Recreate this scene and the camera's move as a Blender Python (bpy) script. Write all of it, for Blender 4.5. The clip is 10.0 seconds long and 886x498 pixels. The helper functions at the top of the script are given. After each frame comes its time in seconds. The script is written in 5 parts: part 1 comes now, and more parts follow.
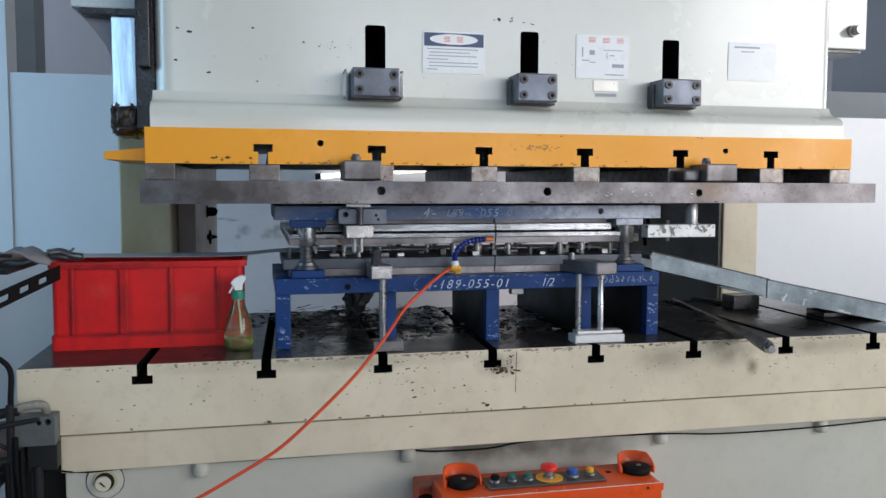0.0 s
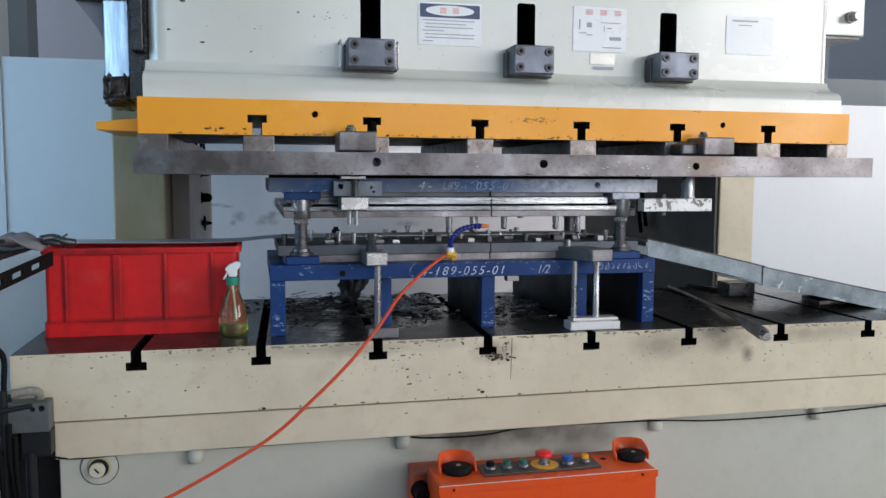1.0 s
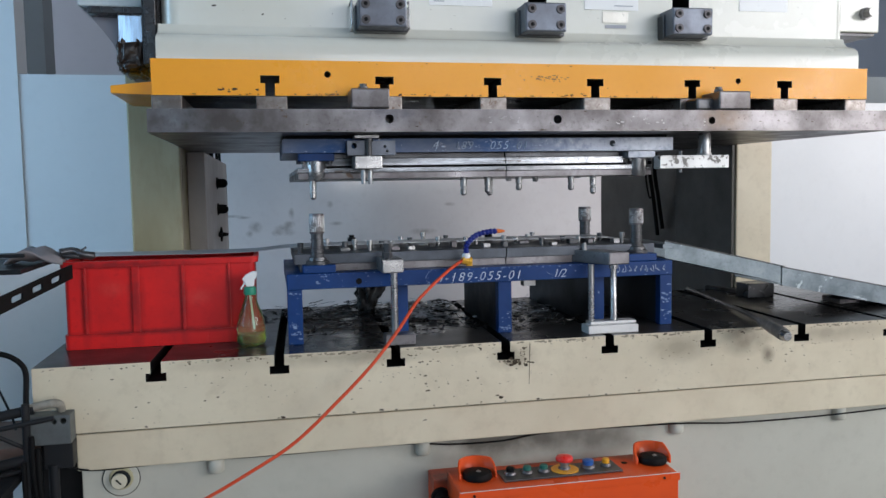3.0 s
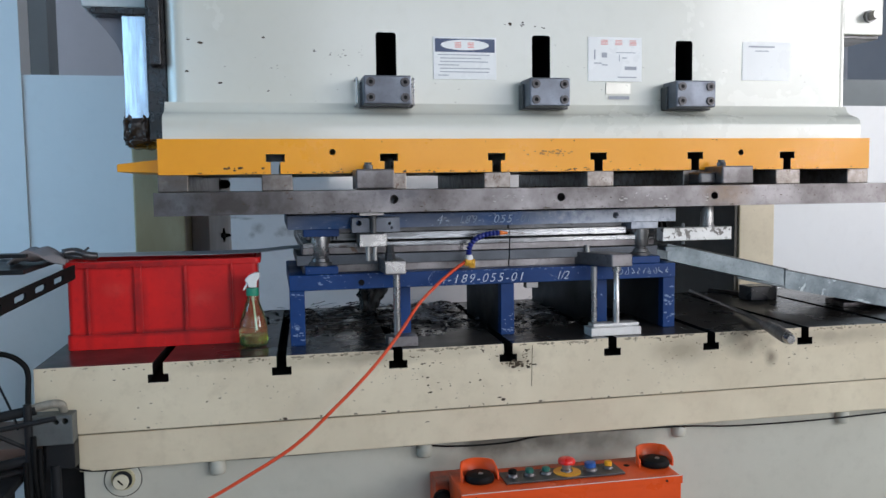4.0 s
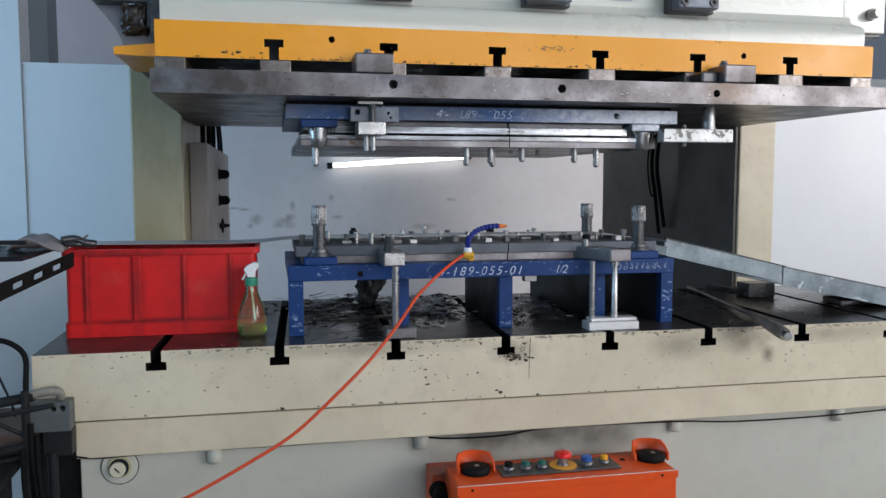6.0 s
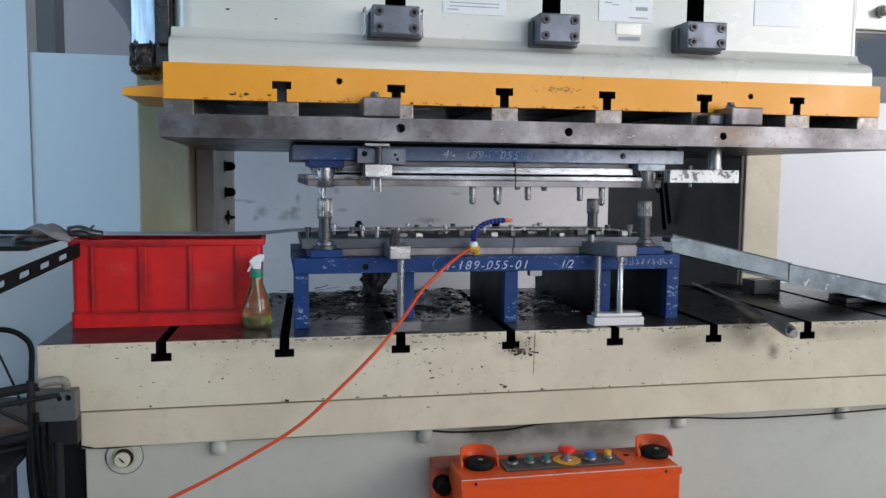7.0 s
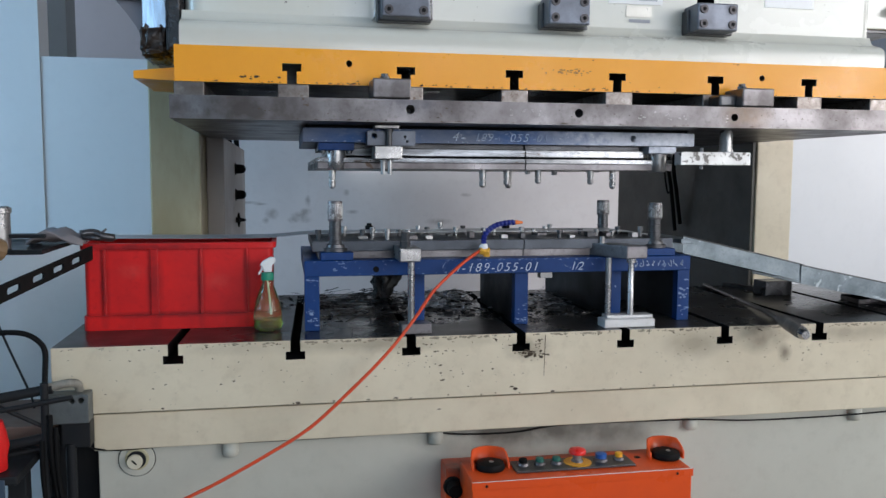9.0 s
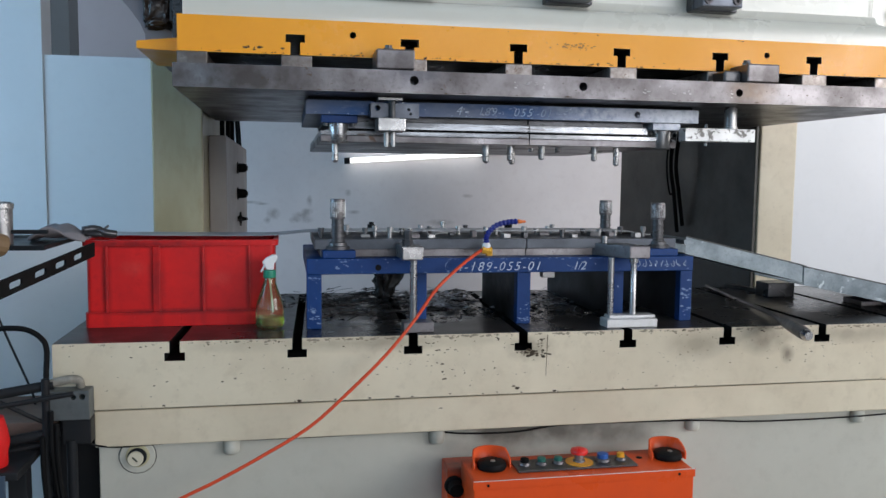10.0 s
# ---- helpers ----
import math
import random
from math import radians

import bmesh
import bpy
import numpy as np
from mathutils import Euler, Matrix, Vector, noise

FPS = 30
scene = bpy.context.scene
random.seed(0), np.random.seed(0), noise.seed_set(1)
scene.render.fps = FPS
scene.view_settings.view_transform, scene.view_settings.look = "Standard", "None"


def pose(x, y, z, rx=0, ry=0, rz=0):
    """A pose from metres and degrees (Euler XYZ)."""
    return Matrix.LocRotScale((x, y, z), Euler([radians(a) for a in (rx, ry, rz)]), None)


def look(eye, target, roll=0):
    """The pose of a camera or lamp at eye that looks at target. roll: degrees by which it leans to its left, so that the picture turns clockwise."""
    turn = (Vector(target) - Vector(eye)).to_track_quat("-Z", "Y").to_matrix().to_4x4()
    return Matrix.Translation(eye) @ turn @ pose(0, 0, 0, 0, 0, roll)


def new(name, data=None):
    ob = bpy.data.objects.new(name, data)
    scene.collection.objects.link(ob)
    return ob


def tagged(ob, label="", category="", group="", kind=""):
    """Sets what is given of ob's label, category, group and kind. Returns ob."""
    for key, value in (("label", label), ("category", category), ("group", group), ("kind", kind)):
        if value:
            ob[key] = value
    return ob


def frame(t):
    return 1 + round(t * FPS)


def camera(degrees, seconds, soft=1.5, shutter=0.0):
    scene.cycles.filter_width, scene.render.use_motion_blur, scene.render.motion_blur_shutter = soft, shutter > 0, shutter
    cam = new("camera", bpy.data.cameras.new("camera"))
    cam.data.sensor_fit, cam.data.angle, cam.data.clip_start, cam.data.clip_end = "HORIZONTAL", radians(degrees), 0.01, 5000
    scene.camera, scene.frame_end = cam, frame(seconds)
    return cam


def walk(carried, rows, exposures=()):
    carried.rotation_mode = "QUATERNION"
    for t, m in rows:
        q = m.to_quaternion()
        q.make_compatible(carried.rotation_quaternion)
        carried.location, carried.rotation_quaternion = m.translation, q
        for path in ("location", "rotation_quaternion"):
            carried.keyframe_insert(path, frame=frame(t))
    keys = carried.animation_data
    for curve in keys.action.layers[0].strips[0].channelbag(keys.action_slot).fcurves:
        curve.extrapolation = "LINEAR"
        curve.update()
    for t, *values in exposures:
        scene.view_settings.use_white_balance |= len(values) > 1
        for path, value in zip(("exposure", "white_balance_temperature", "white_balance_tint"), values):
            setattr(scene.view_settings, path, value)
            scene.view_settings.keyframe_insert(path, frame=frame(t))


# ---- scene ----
cam = camera(57.0, 10.0, soft=1.5)
PATH = [
    (0, (0.2869, -2.1025, 1.2753), (0.7259, -0.1565, 1.1322), 0.12),
    (0.5, (0.2843, -2.0989, 1.2731), (0.7397, -0.1592, 1.0989), -0.03),
    (1, (0.2892, -2.0941, 1.2741), (0.7382, -0.1530, 1.0988), 0.26),
    (1.5, (0.2846, -2.0943, 1.2726), (0.7249, -0.1499, 1.1133), -0.37),
    (2, (0.2886, -2.0970, 1.2750), (0.7079, -0.1474, 1.1233), -0.59),
    (2.5, (0.2905, -2.0959, 1.2696), (0.7026, -0.1452, 1.1121), -1.00),
    (4, (0.2894, -2.0919, 1.2689), (0.6951, -0.1394, 1.1170), -0.78),
    (4.5, (0.2839, -2.0893, 1.2650), (0.6927, -0.1381, 1.1055), -0.52),
    (5, (0.2826, -2.0877, 1.2625), (0.6878, -0.1358, 1.1012), -0.31),
    (5.5, (0.2862, -2.0936, 1.2639), (0.6981, -0.1431, 1.1021), -0.28),
    (7, (0.2809, -2.0898, 1.2622), (0.6822, -0.1387, 1.0824), 0.52),
    (7.5, (0.2833, -2.0924, 1.2658), (0.6875, -0.1424, 1.0814), 0.21),
    (8, (0.2783, -2.0959, 1.2637), (0.6817, -0.1452, 1.0852), 0.01),
    (8.5, (0.2789, -2.0926, 1.2621), (0.6679, -0.1386, 1.0876), -0.02),
    (9, (0.2794, -2.0920, 1.2660), (0.6573, -0.1361, 1.0883), 0.28),
    (9.5, (0.2742, -2.0917, 1.2601), (0.6517, -0.1354, 1.0865), 0.72),
    (10, (0.2746, -2.0881, 1.2557), (0.6513, -0.1315, 1.0837), 0.63),
]
walk(cam, [(t, look(eye, target, roll)) for t, eye, target, roll in PATH])

# ---- light ----
world = bpy.data.worlds.new("daylight")
scene.world = world
world.use_nodes = True
wn = world.node_tree
sky = wn.nodes.new("ShaderNodeTexSky")
sky.sky_type, sky.sun_disc = "NISHITA", False
sky.sun_elevation, sky.sun_rotation = radians(50), radians(200)
wn.links.new(sky.outputs[0], wn.nodes["Background"].inputs[0])
wn.nodes["Background"].inputs[1].default_value = 0.08


def window_light(name, at, target, sx, sy, power, colour):
    """An area lamp standing in an opening of the hall for the daylight that comes through it."""
    d = bpy.data.lights.new(name, "AREA")
    d.shape, d.size, d.size_y, d.energy, d.color = "RECTANGLE", sx, sy, power, colour
    ob = new(name, d)
    ob.matrix_world = look(at, target)
    return ob


window_light("door_daylight", (3.5, -7.8, 2.1), (2.0, 0, 1.4), 5.2, 3.8, 180, (0.86, 0.90, 1.0))
window_light("south_window_daylight", (-1.6, -7.85, 2.6), (-0.2, 0.2, 1.6), 2.0, 2.0, 32, (0.36, 0.66, 1.0))
window_light("front_window_daylight", (6.45, -4.4, 2.6), (1.6, 0.1, 1.5), 4.0, 2.4, 266, (0.97, 0.955, 0.975))
window_light("left_window_daylight", (-4.4, 0.2, 2.4), (-0.8, 2.4, 1.4), 4.0, 2.4, 150, (0.38, 0.68, 1.0))
# fill added to brighten the far wall; no such window is known
window_light("rear_fill_light", (-4.4, 4.8, 2.8), (-0.6, 5.9, 2.6), 1.8, 2.2, 70, (0.72, 0.82, 1.0))
window_light("right_window_daylight", (6.4, 1.5, 2.3), (2.6, 3.4, 1.4), 3.4, 2.2, 80, (1.0, 0.955, 0.97))


# ---- materials ----
def mat(name, colour, rough=0.5, metal=0.0, second=None, scale=6.0, amount=0.5, chips=None, chip_scale=9.0, chip_level=0.66,
        bump=0.0, bump_scale=60.0, coat=0.0, spec=0.5, rough_var=0.15, stretch=(1, 1, 1)):
    """Base colour mottled with a second one, optional chipped spots of a third, roughness variation and fine relief."""
    m = bpy.data.materials.new(name)
    m.use_nodes = True
    nt = m.node_tree
    b = nt.nodes["Principled BSDF"]
    b.inputs["Metallic"].default_value = metal
    b.inputs["Specular IOR Level"].default_value = spec
    b.inputs["Coat Weight"].default_value = coat
    b.inputs["Coat Roughness"].default_value = 0.15
    tc = nt.nodes.new("ShaderNodeTexCoord")
    mp = nt.nodes.new("ShaderNodeMapping")
    mp.inputs["Scale"].default_value = stretch
    nt.links.new(tc.outputs["Object"], mp.inputs[0])

    def noise_tex(sc, detail=6.0, dist=0.0):
        n = nt.nodes.new("ShaderNodeTexNoise")
        n.inputs["Scale"].default_value, n.inputs["Detail"].default_value, n.inputs["Distortion"].default_value = sc, detail, dist
        n.inputs["Roughness"].default_value = 0.62
        nt.links.new(mp.outputs[0], n.inputs["Vector"])
        return n

    def ramp(src, a, c, va=0.0, vc=1.0):
        r = nt.nodes.new("ShaderNodeMapRange")
        r.inputs[1].default_value, r.inputs[2].default_value, r.inputs[3].default_value, r.inputs[4].default_value = a, c, va, vc
        nt.links.new(src, r.inputs[0])
        return r.outputs[0]

    def mix(fac, a, c):
        x = nt.nodes.new("ShaderNodeMix")
        x.data_type = "RGBA"
        nt.links.new(fac, x.inputs[0])
        for sock, v in ((x.inputs[6], a), (x.inputs[7], c)):
            if isinstance(v, tuple):
                sock.default_value = (*v, 1)
            else:
                nt.links.new(v, sock)
        return x.outputs[2]

    second = second or tuple(c * 0.75 for c in colour)
    big = noise_tex(scale)
    fine = noise_tex(scale * 11, 4)
    f1 = ramp(big.outputs[0], 0.35, 0.72, 0.0, amount)
    col = mix(f1, tuple(colour), tuple(second))
    f2 = ramp(fine.outputs[0], 0.52, 0.8, 0.0, amount * 0.7)
    col = mix(f2, col, tuple(second))
    if chips:
        cn = noise_tex(chip_scale, 8, 0.6)
        col = mix(ramp(cn.outputs[0], chip_level, chip_level + 0.02), col, tuple(chips))
    nt.links.new(col, b.inputs["Base Color"])
    nt.links.new(ramp(big.outputs[0], 0.3, 0.75, max(0.03, rough - rough_var), min(1, rough + rough_var)), b.inputs["Roughness"])
    if bump:
        bn = noise_tex(bump_scale, 5)
        bu = nt.nodes.new("ShaderNodeBump")
        bu.inputs["Strength"].default_value, bu.inputs["Distance"].default_value = bump, 0.004
        nt.links.new(bn.outputs[0], bu.inputs["Height"])
        nt.links.new(bu.outputs[0], b.inputs["Normal"])
    return m


CREAM = mat("cream_paint", (0.62, 0.58, 0.44), 0.5, second=(0.50, 0.46, 0.34), scale=2.5, amount=0.5, chips=(0.10, 0.085, 0.06), chip_scale=24, chip_level=0.715, bump=0.08, bump_scale=30)
CREAM_DIRTY = mat("worn_cream_paint", (0.70, 0.62, 0.455), 0.45, second=(0.47, 0.395, 0.27), scale=2.6, amount=0.6, chips=(0.10, 0.08, 0.06), chip_scale=30, chip_level=0.70, bump=0.12, bump_scale=30)
PALE = mat("pale_green_paint", (0.66, 0.66, 0.585), 0.22, second=(0.58, 0.58, 0.495), scale=1.8, amount=0.45, chips=(0.10, 0.085, 0.06), chip_scale=17, chip_level=0.735, bump=0.05, bump_scale=7, coat=0.5)
PANEL = mat("bed_paint", (0.52, 0.51, 0.43), 0.5, second=(0.37, 0.355, 0.29), scale=2.0, amount=0.5, bump=0.06)
YELLOW = mat("orange_yellow_paint", (0.95, 0.39, 0.010), 0.36, second=(0.86, 0.34, 0.008), scale=4, amount=0.5, chips=(0.05, 0.035, 0.02), chip_scale=26, chip_level=0.73, bump=0.05, spec=0.4)
STEEL = mat("ground_steel", (0.225, 0.212, 0.215), 0.40, 0.8, second=(0.075, 0.063, 0.06), scale=7, amount=0.95, bump=0.14, bump_scale=80, chips=(0.11, 0.075, 0.055), chip_scale=16, chip_level=0.655)
DARK_STEEL = mat("oily_dark_steel", (0.10, 0.10, 0.105), 0.36, 0.7, second=(0.05, 0.048, 0.045), scale=7, amount=0.8, bump=0.15)
BRIGHT = mat("bright_machined_steel", (0.40, 0.39, 0.38), 0.32, 0.85, second=(0.18, 0.175, 0.17), scale=12, amount=0.7, bump=0.06)
# bright and dark reflection streaks of the die plates are put into the colours
LAYER = mat("die_plate_steel", (0.24, 0.25, 0.265), 0.30, 0.95, second=(0.05, 0.05, 0.05), scale=9, amount=1.0, stretch=(0.4, 1, 4), bump=0.14, chips=(0.07, 0.06, 0.055), chip_scale=20, chip_level=0.62)
PALE_STEEL = mat("pale_ground_steel", (0.66, 0.65, 0.63), 0.45, 0.35, second=(0.48, 0.46, 0.44), scale=14, amount=0.6)
# blue tint and upright streaks of the guide's reflection are put into the colour
POLISHED = mat("polished_oiled_steel", (0.50, 0.55, 0.62), 0.26, 1.0, second=(0.20, 0.23, 0.28), scale=9, amount=0.9, rough_var=0.1, stretch=(3, 1, 0.25))
OILBLACK = mat("oiled_black_iron", (0.012, 0.011, 0.012), 0.3, second=(0.03, 0.022, 0.018), scale=20, amount=0.6, bump=0.3)
SPECKLED = mat("spotted_bright_steel", (0.62, 0.62, 0.60), 0.45, 0.35, second=(0.42, 0.41, 0.40), scale=12, amount=0.5, chips=(0.15, 0.14, 0.13), chip_scale=45, chip_level=0.555)
BOLSTER_TOP = mat("oiled_bolster_surface", (0.022, 0.020, 0.019), 0.30, 0.0, second=(0.036, 0.032, 0.029), scale=4, amount=0.7, spec=0.42, rough_var=0.12, bump=0.05, bump_scale=40)
BLUE = mat("blue_paint", (0.004, 0.042, 0.175), 0.45, second=(0.004, 0.025, 0.10), scale=6, amount=0.7, chips=(0.22, 0.30, 0.44), chip_scale=26, chip_level=0.655, bump=0.08, spec=0.25)
BLUE_WORN = mat("worn_blue_paint", (0.008, 0.045, 0.14), 0.42, 0.3, second=(0.17, 0.19, 0.24), scale=9, amount=0.9, chips=(0.36, 0.38, 0.42), chip_scale=48, chip_level=0.64, stretch=(0.4, 1, 1), spec=0.25)
# black parts, and the shade inside gaps, slots and holes kept as colour
BLACK = mat("black_and_gap_shade", (0.009, 0.009, 0.009), 0.8, amount=0.3, spec=0.1)
GREASE = mat("black_grease", (0.020, 0.017, 0.016), 0.13, second=(0.065, 0.04, 0.026), scale=22, amount=0.8, bump=0.8, bump_scale=60)
BLOCKGREY = mat("blued_steel", (0.15, 0.165, 0.195), 0.4, 0.6, second=(0.08, 0.08, 0.09), scale=14, amount=0.6, chips=(0.05, 0.05, 0.05), chip_scale=30, chip_level=0.72)
RED = mat("red_plastic", (0.74, 0.018, 0.016), 0.42, second=(0.46, 0.010, 0.012), scale=4.5, amount=0.95, chips=(0.74, 0.13, 0.10), chip_scale=18, chip_level=0.735, bump=0.06, spec=0.28)
ORANGE = mat("orange_enamel", (0.74, 0.085, 0.014), 0.38, second=(0.60, 0.065, 0.012), scale=5, amount=0.5, chips=(0.16, 0.03, 0.015), chip_scale=22, chip_level=0.74, spec=0.25)
HOSE = mat("orange_hose_rubber", (0.66, 0.075, 0.026), 0.4, second=(0.50, 0.06, 0.018), scale=12, amount=0.4, spec=0.25)
NAVY = mat("blue_plastic", (0.010, 0.022, 0.20), 0.4, scale=20, amount=0.3)
TIP = mat("orange_plastic", (0.80, 0.18, 0.02), 0.4, amount=0.2)
BRASS = mat("yellow_brass", (0.78, 0.42, 0.05), 0.35, 0.3, amount=0.4)
RUBBER = mat("black_rubber", (0.007, 0.007, 0.007), 0.6, spec=0.10, amount=0.4, bump=0.1)
DARKFRAME = mat("dark_painted_steel", (0.014, 0.016, 0.018), 0.45, second=(0.024, 0.022, 0.021), spec=0.16, scale=8, amount=0.6)
GALV = mat("galvanised_sheet", (0.27, 0.315, 0.335), 0.45, 0.4, second=(0.09, 0.115, 0.13), scale=9, amount=1.0, bump=0.35, bump_scale=18, chips=(0.40, 0.45, 0.47), chip_scale=12, chip_level=0.62)
SHEET = mat("thin_sheet_steel", (0.50, 0.51, 0.53), 0.4, 0.6, second=(0.26, 0.26, 0.26), scale=6, amount=0.5)
WHITE = mat("white_plastic", (0.80, 0.80, 0.78), 0.4, amount=0.15)
PAPER = mat("white_sticker", (0.82, 0.83, 0.82), 0.3, second=(0.76, 0.77, 0.76), amount=0.3)
INK_BLUE = mat("navy_print", (0.03, 0.055, 0.13), 0.35, amount=0.2)
INK_GREY = mat("grey_print", (0.36, 0.38, 0.42), 0.5, amount=0.3)
INK_RED = mat("red_print", (0.75, 0.26, 0.22), 0.5, amount=0.3)
TAG = mat("aluminium_tag", (0.58, 0.56, 0.50), 0.4, 0.4, scale=20, amount=0.5)
CHALK_FADED = mat("faded_chalk", (0.38, 0.45, 0.54), 0.9, second=(0.10, 0.15, 0.24), scale=30, amount=0.9)
CHALK = mat("white_chalk", (0.60, 0.67, 0.75), 0.9, second=(0.20, 0.28, 0.42), scale=45, amount=0.7)
GREEN = mat("green_plastic", (0.02, 0.25, 0.15), 0.4, amount=0.2)
BTN_GREEN = mat("dark_green_button", (0.02, 0.12, 0.09), 0.4, amount=0.2)
BTN_BLUE = mat("blue_button", (0.02, 0.10, 0.35), 0.35, amount=0.2)
BTN_RED = mat("red_button", (0.75, 0.02, 0.015), 0.3, amount=0.2)
YELLOW_PLATE = mat("yellow_plate", (0.80, 0.36, 0.02), 0.4, amount=0.3)
WALLPAINT = mat("white_partition_paint", (0.70, 0.72, 0.73), 0.45, second=(0.62, 0.64, 0.65), scale=1.2, amount=0.5, chips=(0.42, 0.38, 0.34), chip_scale=5, chip_level=0.76, bump=0.04)
MIDWALL = mat("scuffed_warm_white_paint", (0.74, 0.70, 0.69), 0.5, second=(0.60, 0.55, 0.54), scale=1.6, amount=0.6, chips=(0.44, 0.39, 0.37), chip_scale=9, chip_level=0.735, bump=0.04)
# gusset grey is darkened for the shade under the bracket
GUSSET = mat("shaded_gusset_paint", (0.24, 0.24, 0.27), 0.6, second=(0.19, 0.19, 0.21), scale=3, amount=0.5)
BRACKETGREY = mat("grey_green_casting", (0.10, 0.112, 0.11), 0.5, second=(0.05, 0.055, 0.055), scale=9, amount=0.7, bump=0.15)
BEAMGREY = mat("teal_grey_paint", (0.20, 0.23, 0.24), 0.6, second=(0.15, 0.17, 0.18), scale=0.8, amount=0.5)
# stained cream, darkened further for the slab's shade on the column
COLUMN = mat("shaded_stained_paint", (0.47, 0.43, 0.27), 0.34, second=(0.29, 0.24, 0.12), scale=2.2, amount=0.85, chips=(0.12, 0.10, 0.07), chip_scale=14, chip_level=0.72, bump=0.06, stretch=(1, 1, 0.35))
# greasy brown, darkened further for the shade inside the column
GREASY_SHADE = mat("greasy_brown_shade", (0.076, 0.069, 0.057), 0.42, second=(0.034, 0.030, 0.025), scale=3, amount=0.7, bump=0.06, spec=0.3, chips=(0.015, 0.013, 0.011), chip_scale=12, chip_level=0.7)
PANEL_BROWN = mat("dull_brown_grey_paint", (0.32, 0.29, 0.265), 0.5, second=(0.24, 0.215, 0.19), scale=2, amount=0.5, chips=(0.06, 0.05, 0.04), chip_scale=14, chip_level=0.70)
GIB_PAINT = mat("oil_stained_pale_paint", (0.56, 0.60, 0.60), 0.35, second=(0.30, 0.40, 0.44), scale=7, amount=0.9, chips=(0.13, 0.08, 0.045), chip_scale=22, chip_level=0.60, bump=0.1)
WORN_BROWN = mat("worn_brown_grey_steel", (0.15, 0.13, 0.115), 0.5, 0.3, second=(0.06, 0.052, 0.046), scale=18, amount=0.9, bump=0.2)
DIE_FACE = mat("dark_die_steel", (0.092, 0.102, 0.118), 0.42, 0.6, second=(0.05, 0.053, 0.06), scale=10, amount=0.7, bump=0.1)
DARK_CHIPS = mat("dark_glossy_scrap", (0.030, 0.029, 0.028), 0.24, 0.4, second=(0.11, 0.105, 0.10), scale=26, amount=0.9)
SHEET_WHITE = mat("white_sheet_paint", (0.84, 0.84, 0.82), 0.5, second=(0.74, 0.74, 0.73), scale=3, amount=0.5, chips=(0.5, 0.49, 0.48), chip_scale=14, chip_level=0.72)
GREYWALL = mat("grey_wall_paint", (0.46, 0.48, 0.52), 0.7, second=(0.40, 0.42, 0.46), scale=0.8, amount=0.5, bump=0.05)
CONCRETE = mat("concrete_floor", (0.14, 0.135, 0.125), 0.6, second=(0.09, 0.086, 0.08), scale=1.5, amount=0.7, bump=0.2)
CLOTH = mat("grey_work_cloth", (0.24, 0.22, 0.225), 0.9, second=(0.22, 0.20, 0.20), scale=12, amount=0.6, bump=0.4)
CHIPS = mat("scrap_metal", (0.3, 0.3, 0.3), 0.3, 0.45, scale=14, amount=0.5)
SLUDGE = mat("oily_scrap_sludge", (0.035, 0.033, 0.03), 0.3, 0.3, second=(0.09, 0.085, 0.08), scale=30, amount=0.8, bump=0.8, bump_scale=50)
tt = CHIPS.node_tree
geo = tt.nodes.new("ShaderNodeNewGeometry")
pick = tt.nodes.new("ShaderNodeMapRange")
pick.inputs[1].default_value, pick.inputs[2].default_value = 0.25, 0.6
tone = tt.nodes.new("ShaderNodeMix")
tone.data_type = "RGBA"
tone.inputs[6].default_value, tone.inputs[7].default_value = (0.035, 0.035, 0.037, 1), (0.80, 0.82, 0.86, 1)
tt.links.new(geo.outputs["Random Per Island"], pick.inputs[0])
tt.links.new(pick.outputs[0], tone.inputs[0])
tt.links.new(tone.outputs[2], tt.nodes["Principled BSDF"].inputs["Base Color"])
ELBOW = mat("dirty_ivory_paint", (0.30, 0.28, 0.23), 0.5, second=(0.12, 0.11, 0.09), scale=30, amount=0.9)


def stain_or_light(m, centre, size, colour, strength=0.8, scale=14.0):
    """A patch of uneven outline round a place, oily stain or painted light, in the object's own metres."""
    nt = m.node_tree
    bs = nt.nodes["Principled BSDF"]
    old = bs.inputs["Base Color"].links[0].from_socket
    tc, mp = nt.nodes.new("ShaderNodeTexCoord"), nt.nodes.new("ShaderNodeMapping")
    mp.inputs["Location"].default_value = [-c / z for c, z in zip(centre, size)]
    mp.inputs["Scale"].default_value = [1 / z for z in size]
    gr, no = nt.nodes.new("ShaderNodeTexGradient"), nt.nodes.new("ShaderNodeTexNoise")
    gr.gradient_type = "SPHERICAL"
    no.inputs["Scale"].default_value, no.inputs["Detail"].default_value = scale, 6
    nt.links.new(tc.outputs["Object"], mp.inputs[0])
    nt.links.new(mp.outputs[0], gr.inputs[0])
    nt.links.new(tc.outputs["Object"], no.inputs["Vector"])
    a, b = nt.nodes.new("ShaderNodeMath"), nt.nodes.new("ShaderNodeMapRange")
    a.operation = "MULTIPLY"
    nt.links.new(gr.outputs["Fac"], a.inputs[0])
    nt.links.new(no.outputs[0], a.inputs[1])
    b.inputs[1].default_value, b.inputs[2].default_value, b.inputs[4].default_value = 0.05, 0.45, strength
    nt.links.new(a.outputs[0], b.inputs[0])
    x = nt.nodes.new("ShaderNodeMix")
    x.data_type = "RGBA"
    x.inputs[7].default_value = (*colour, 1)
    nt.links.new(b.outputs[0], x.inputs[0])
    nt.links.new(old, x.inputs[6])
    nt.links.new(x.outputs[2], bs.inputs["Base Color"])


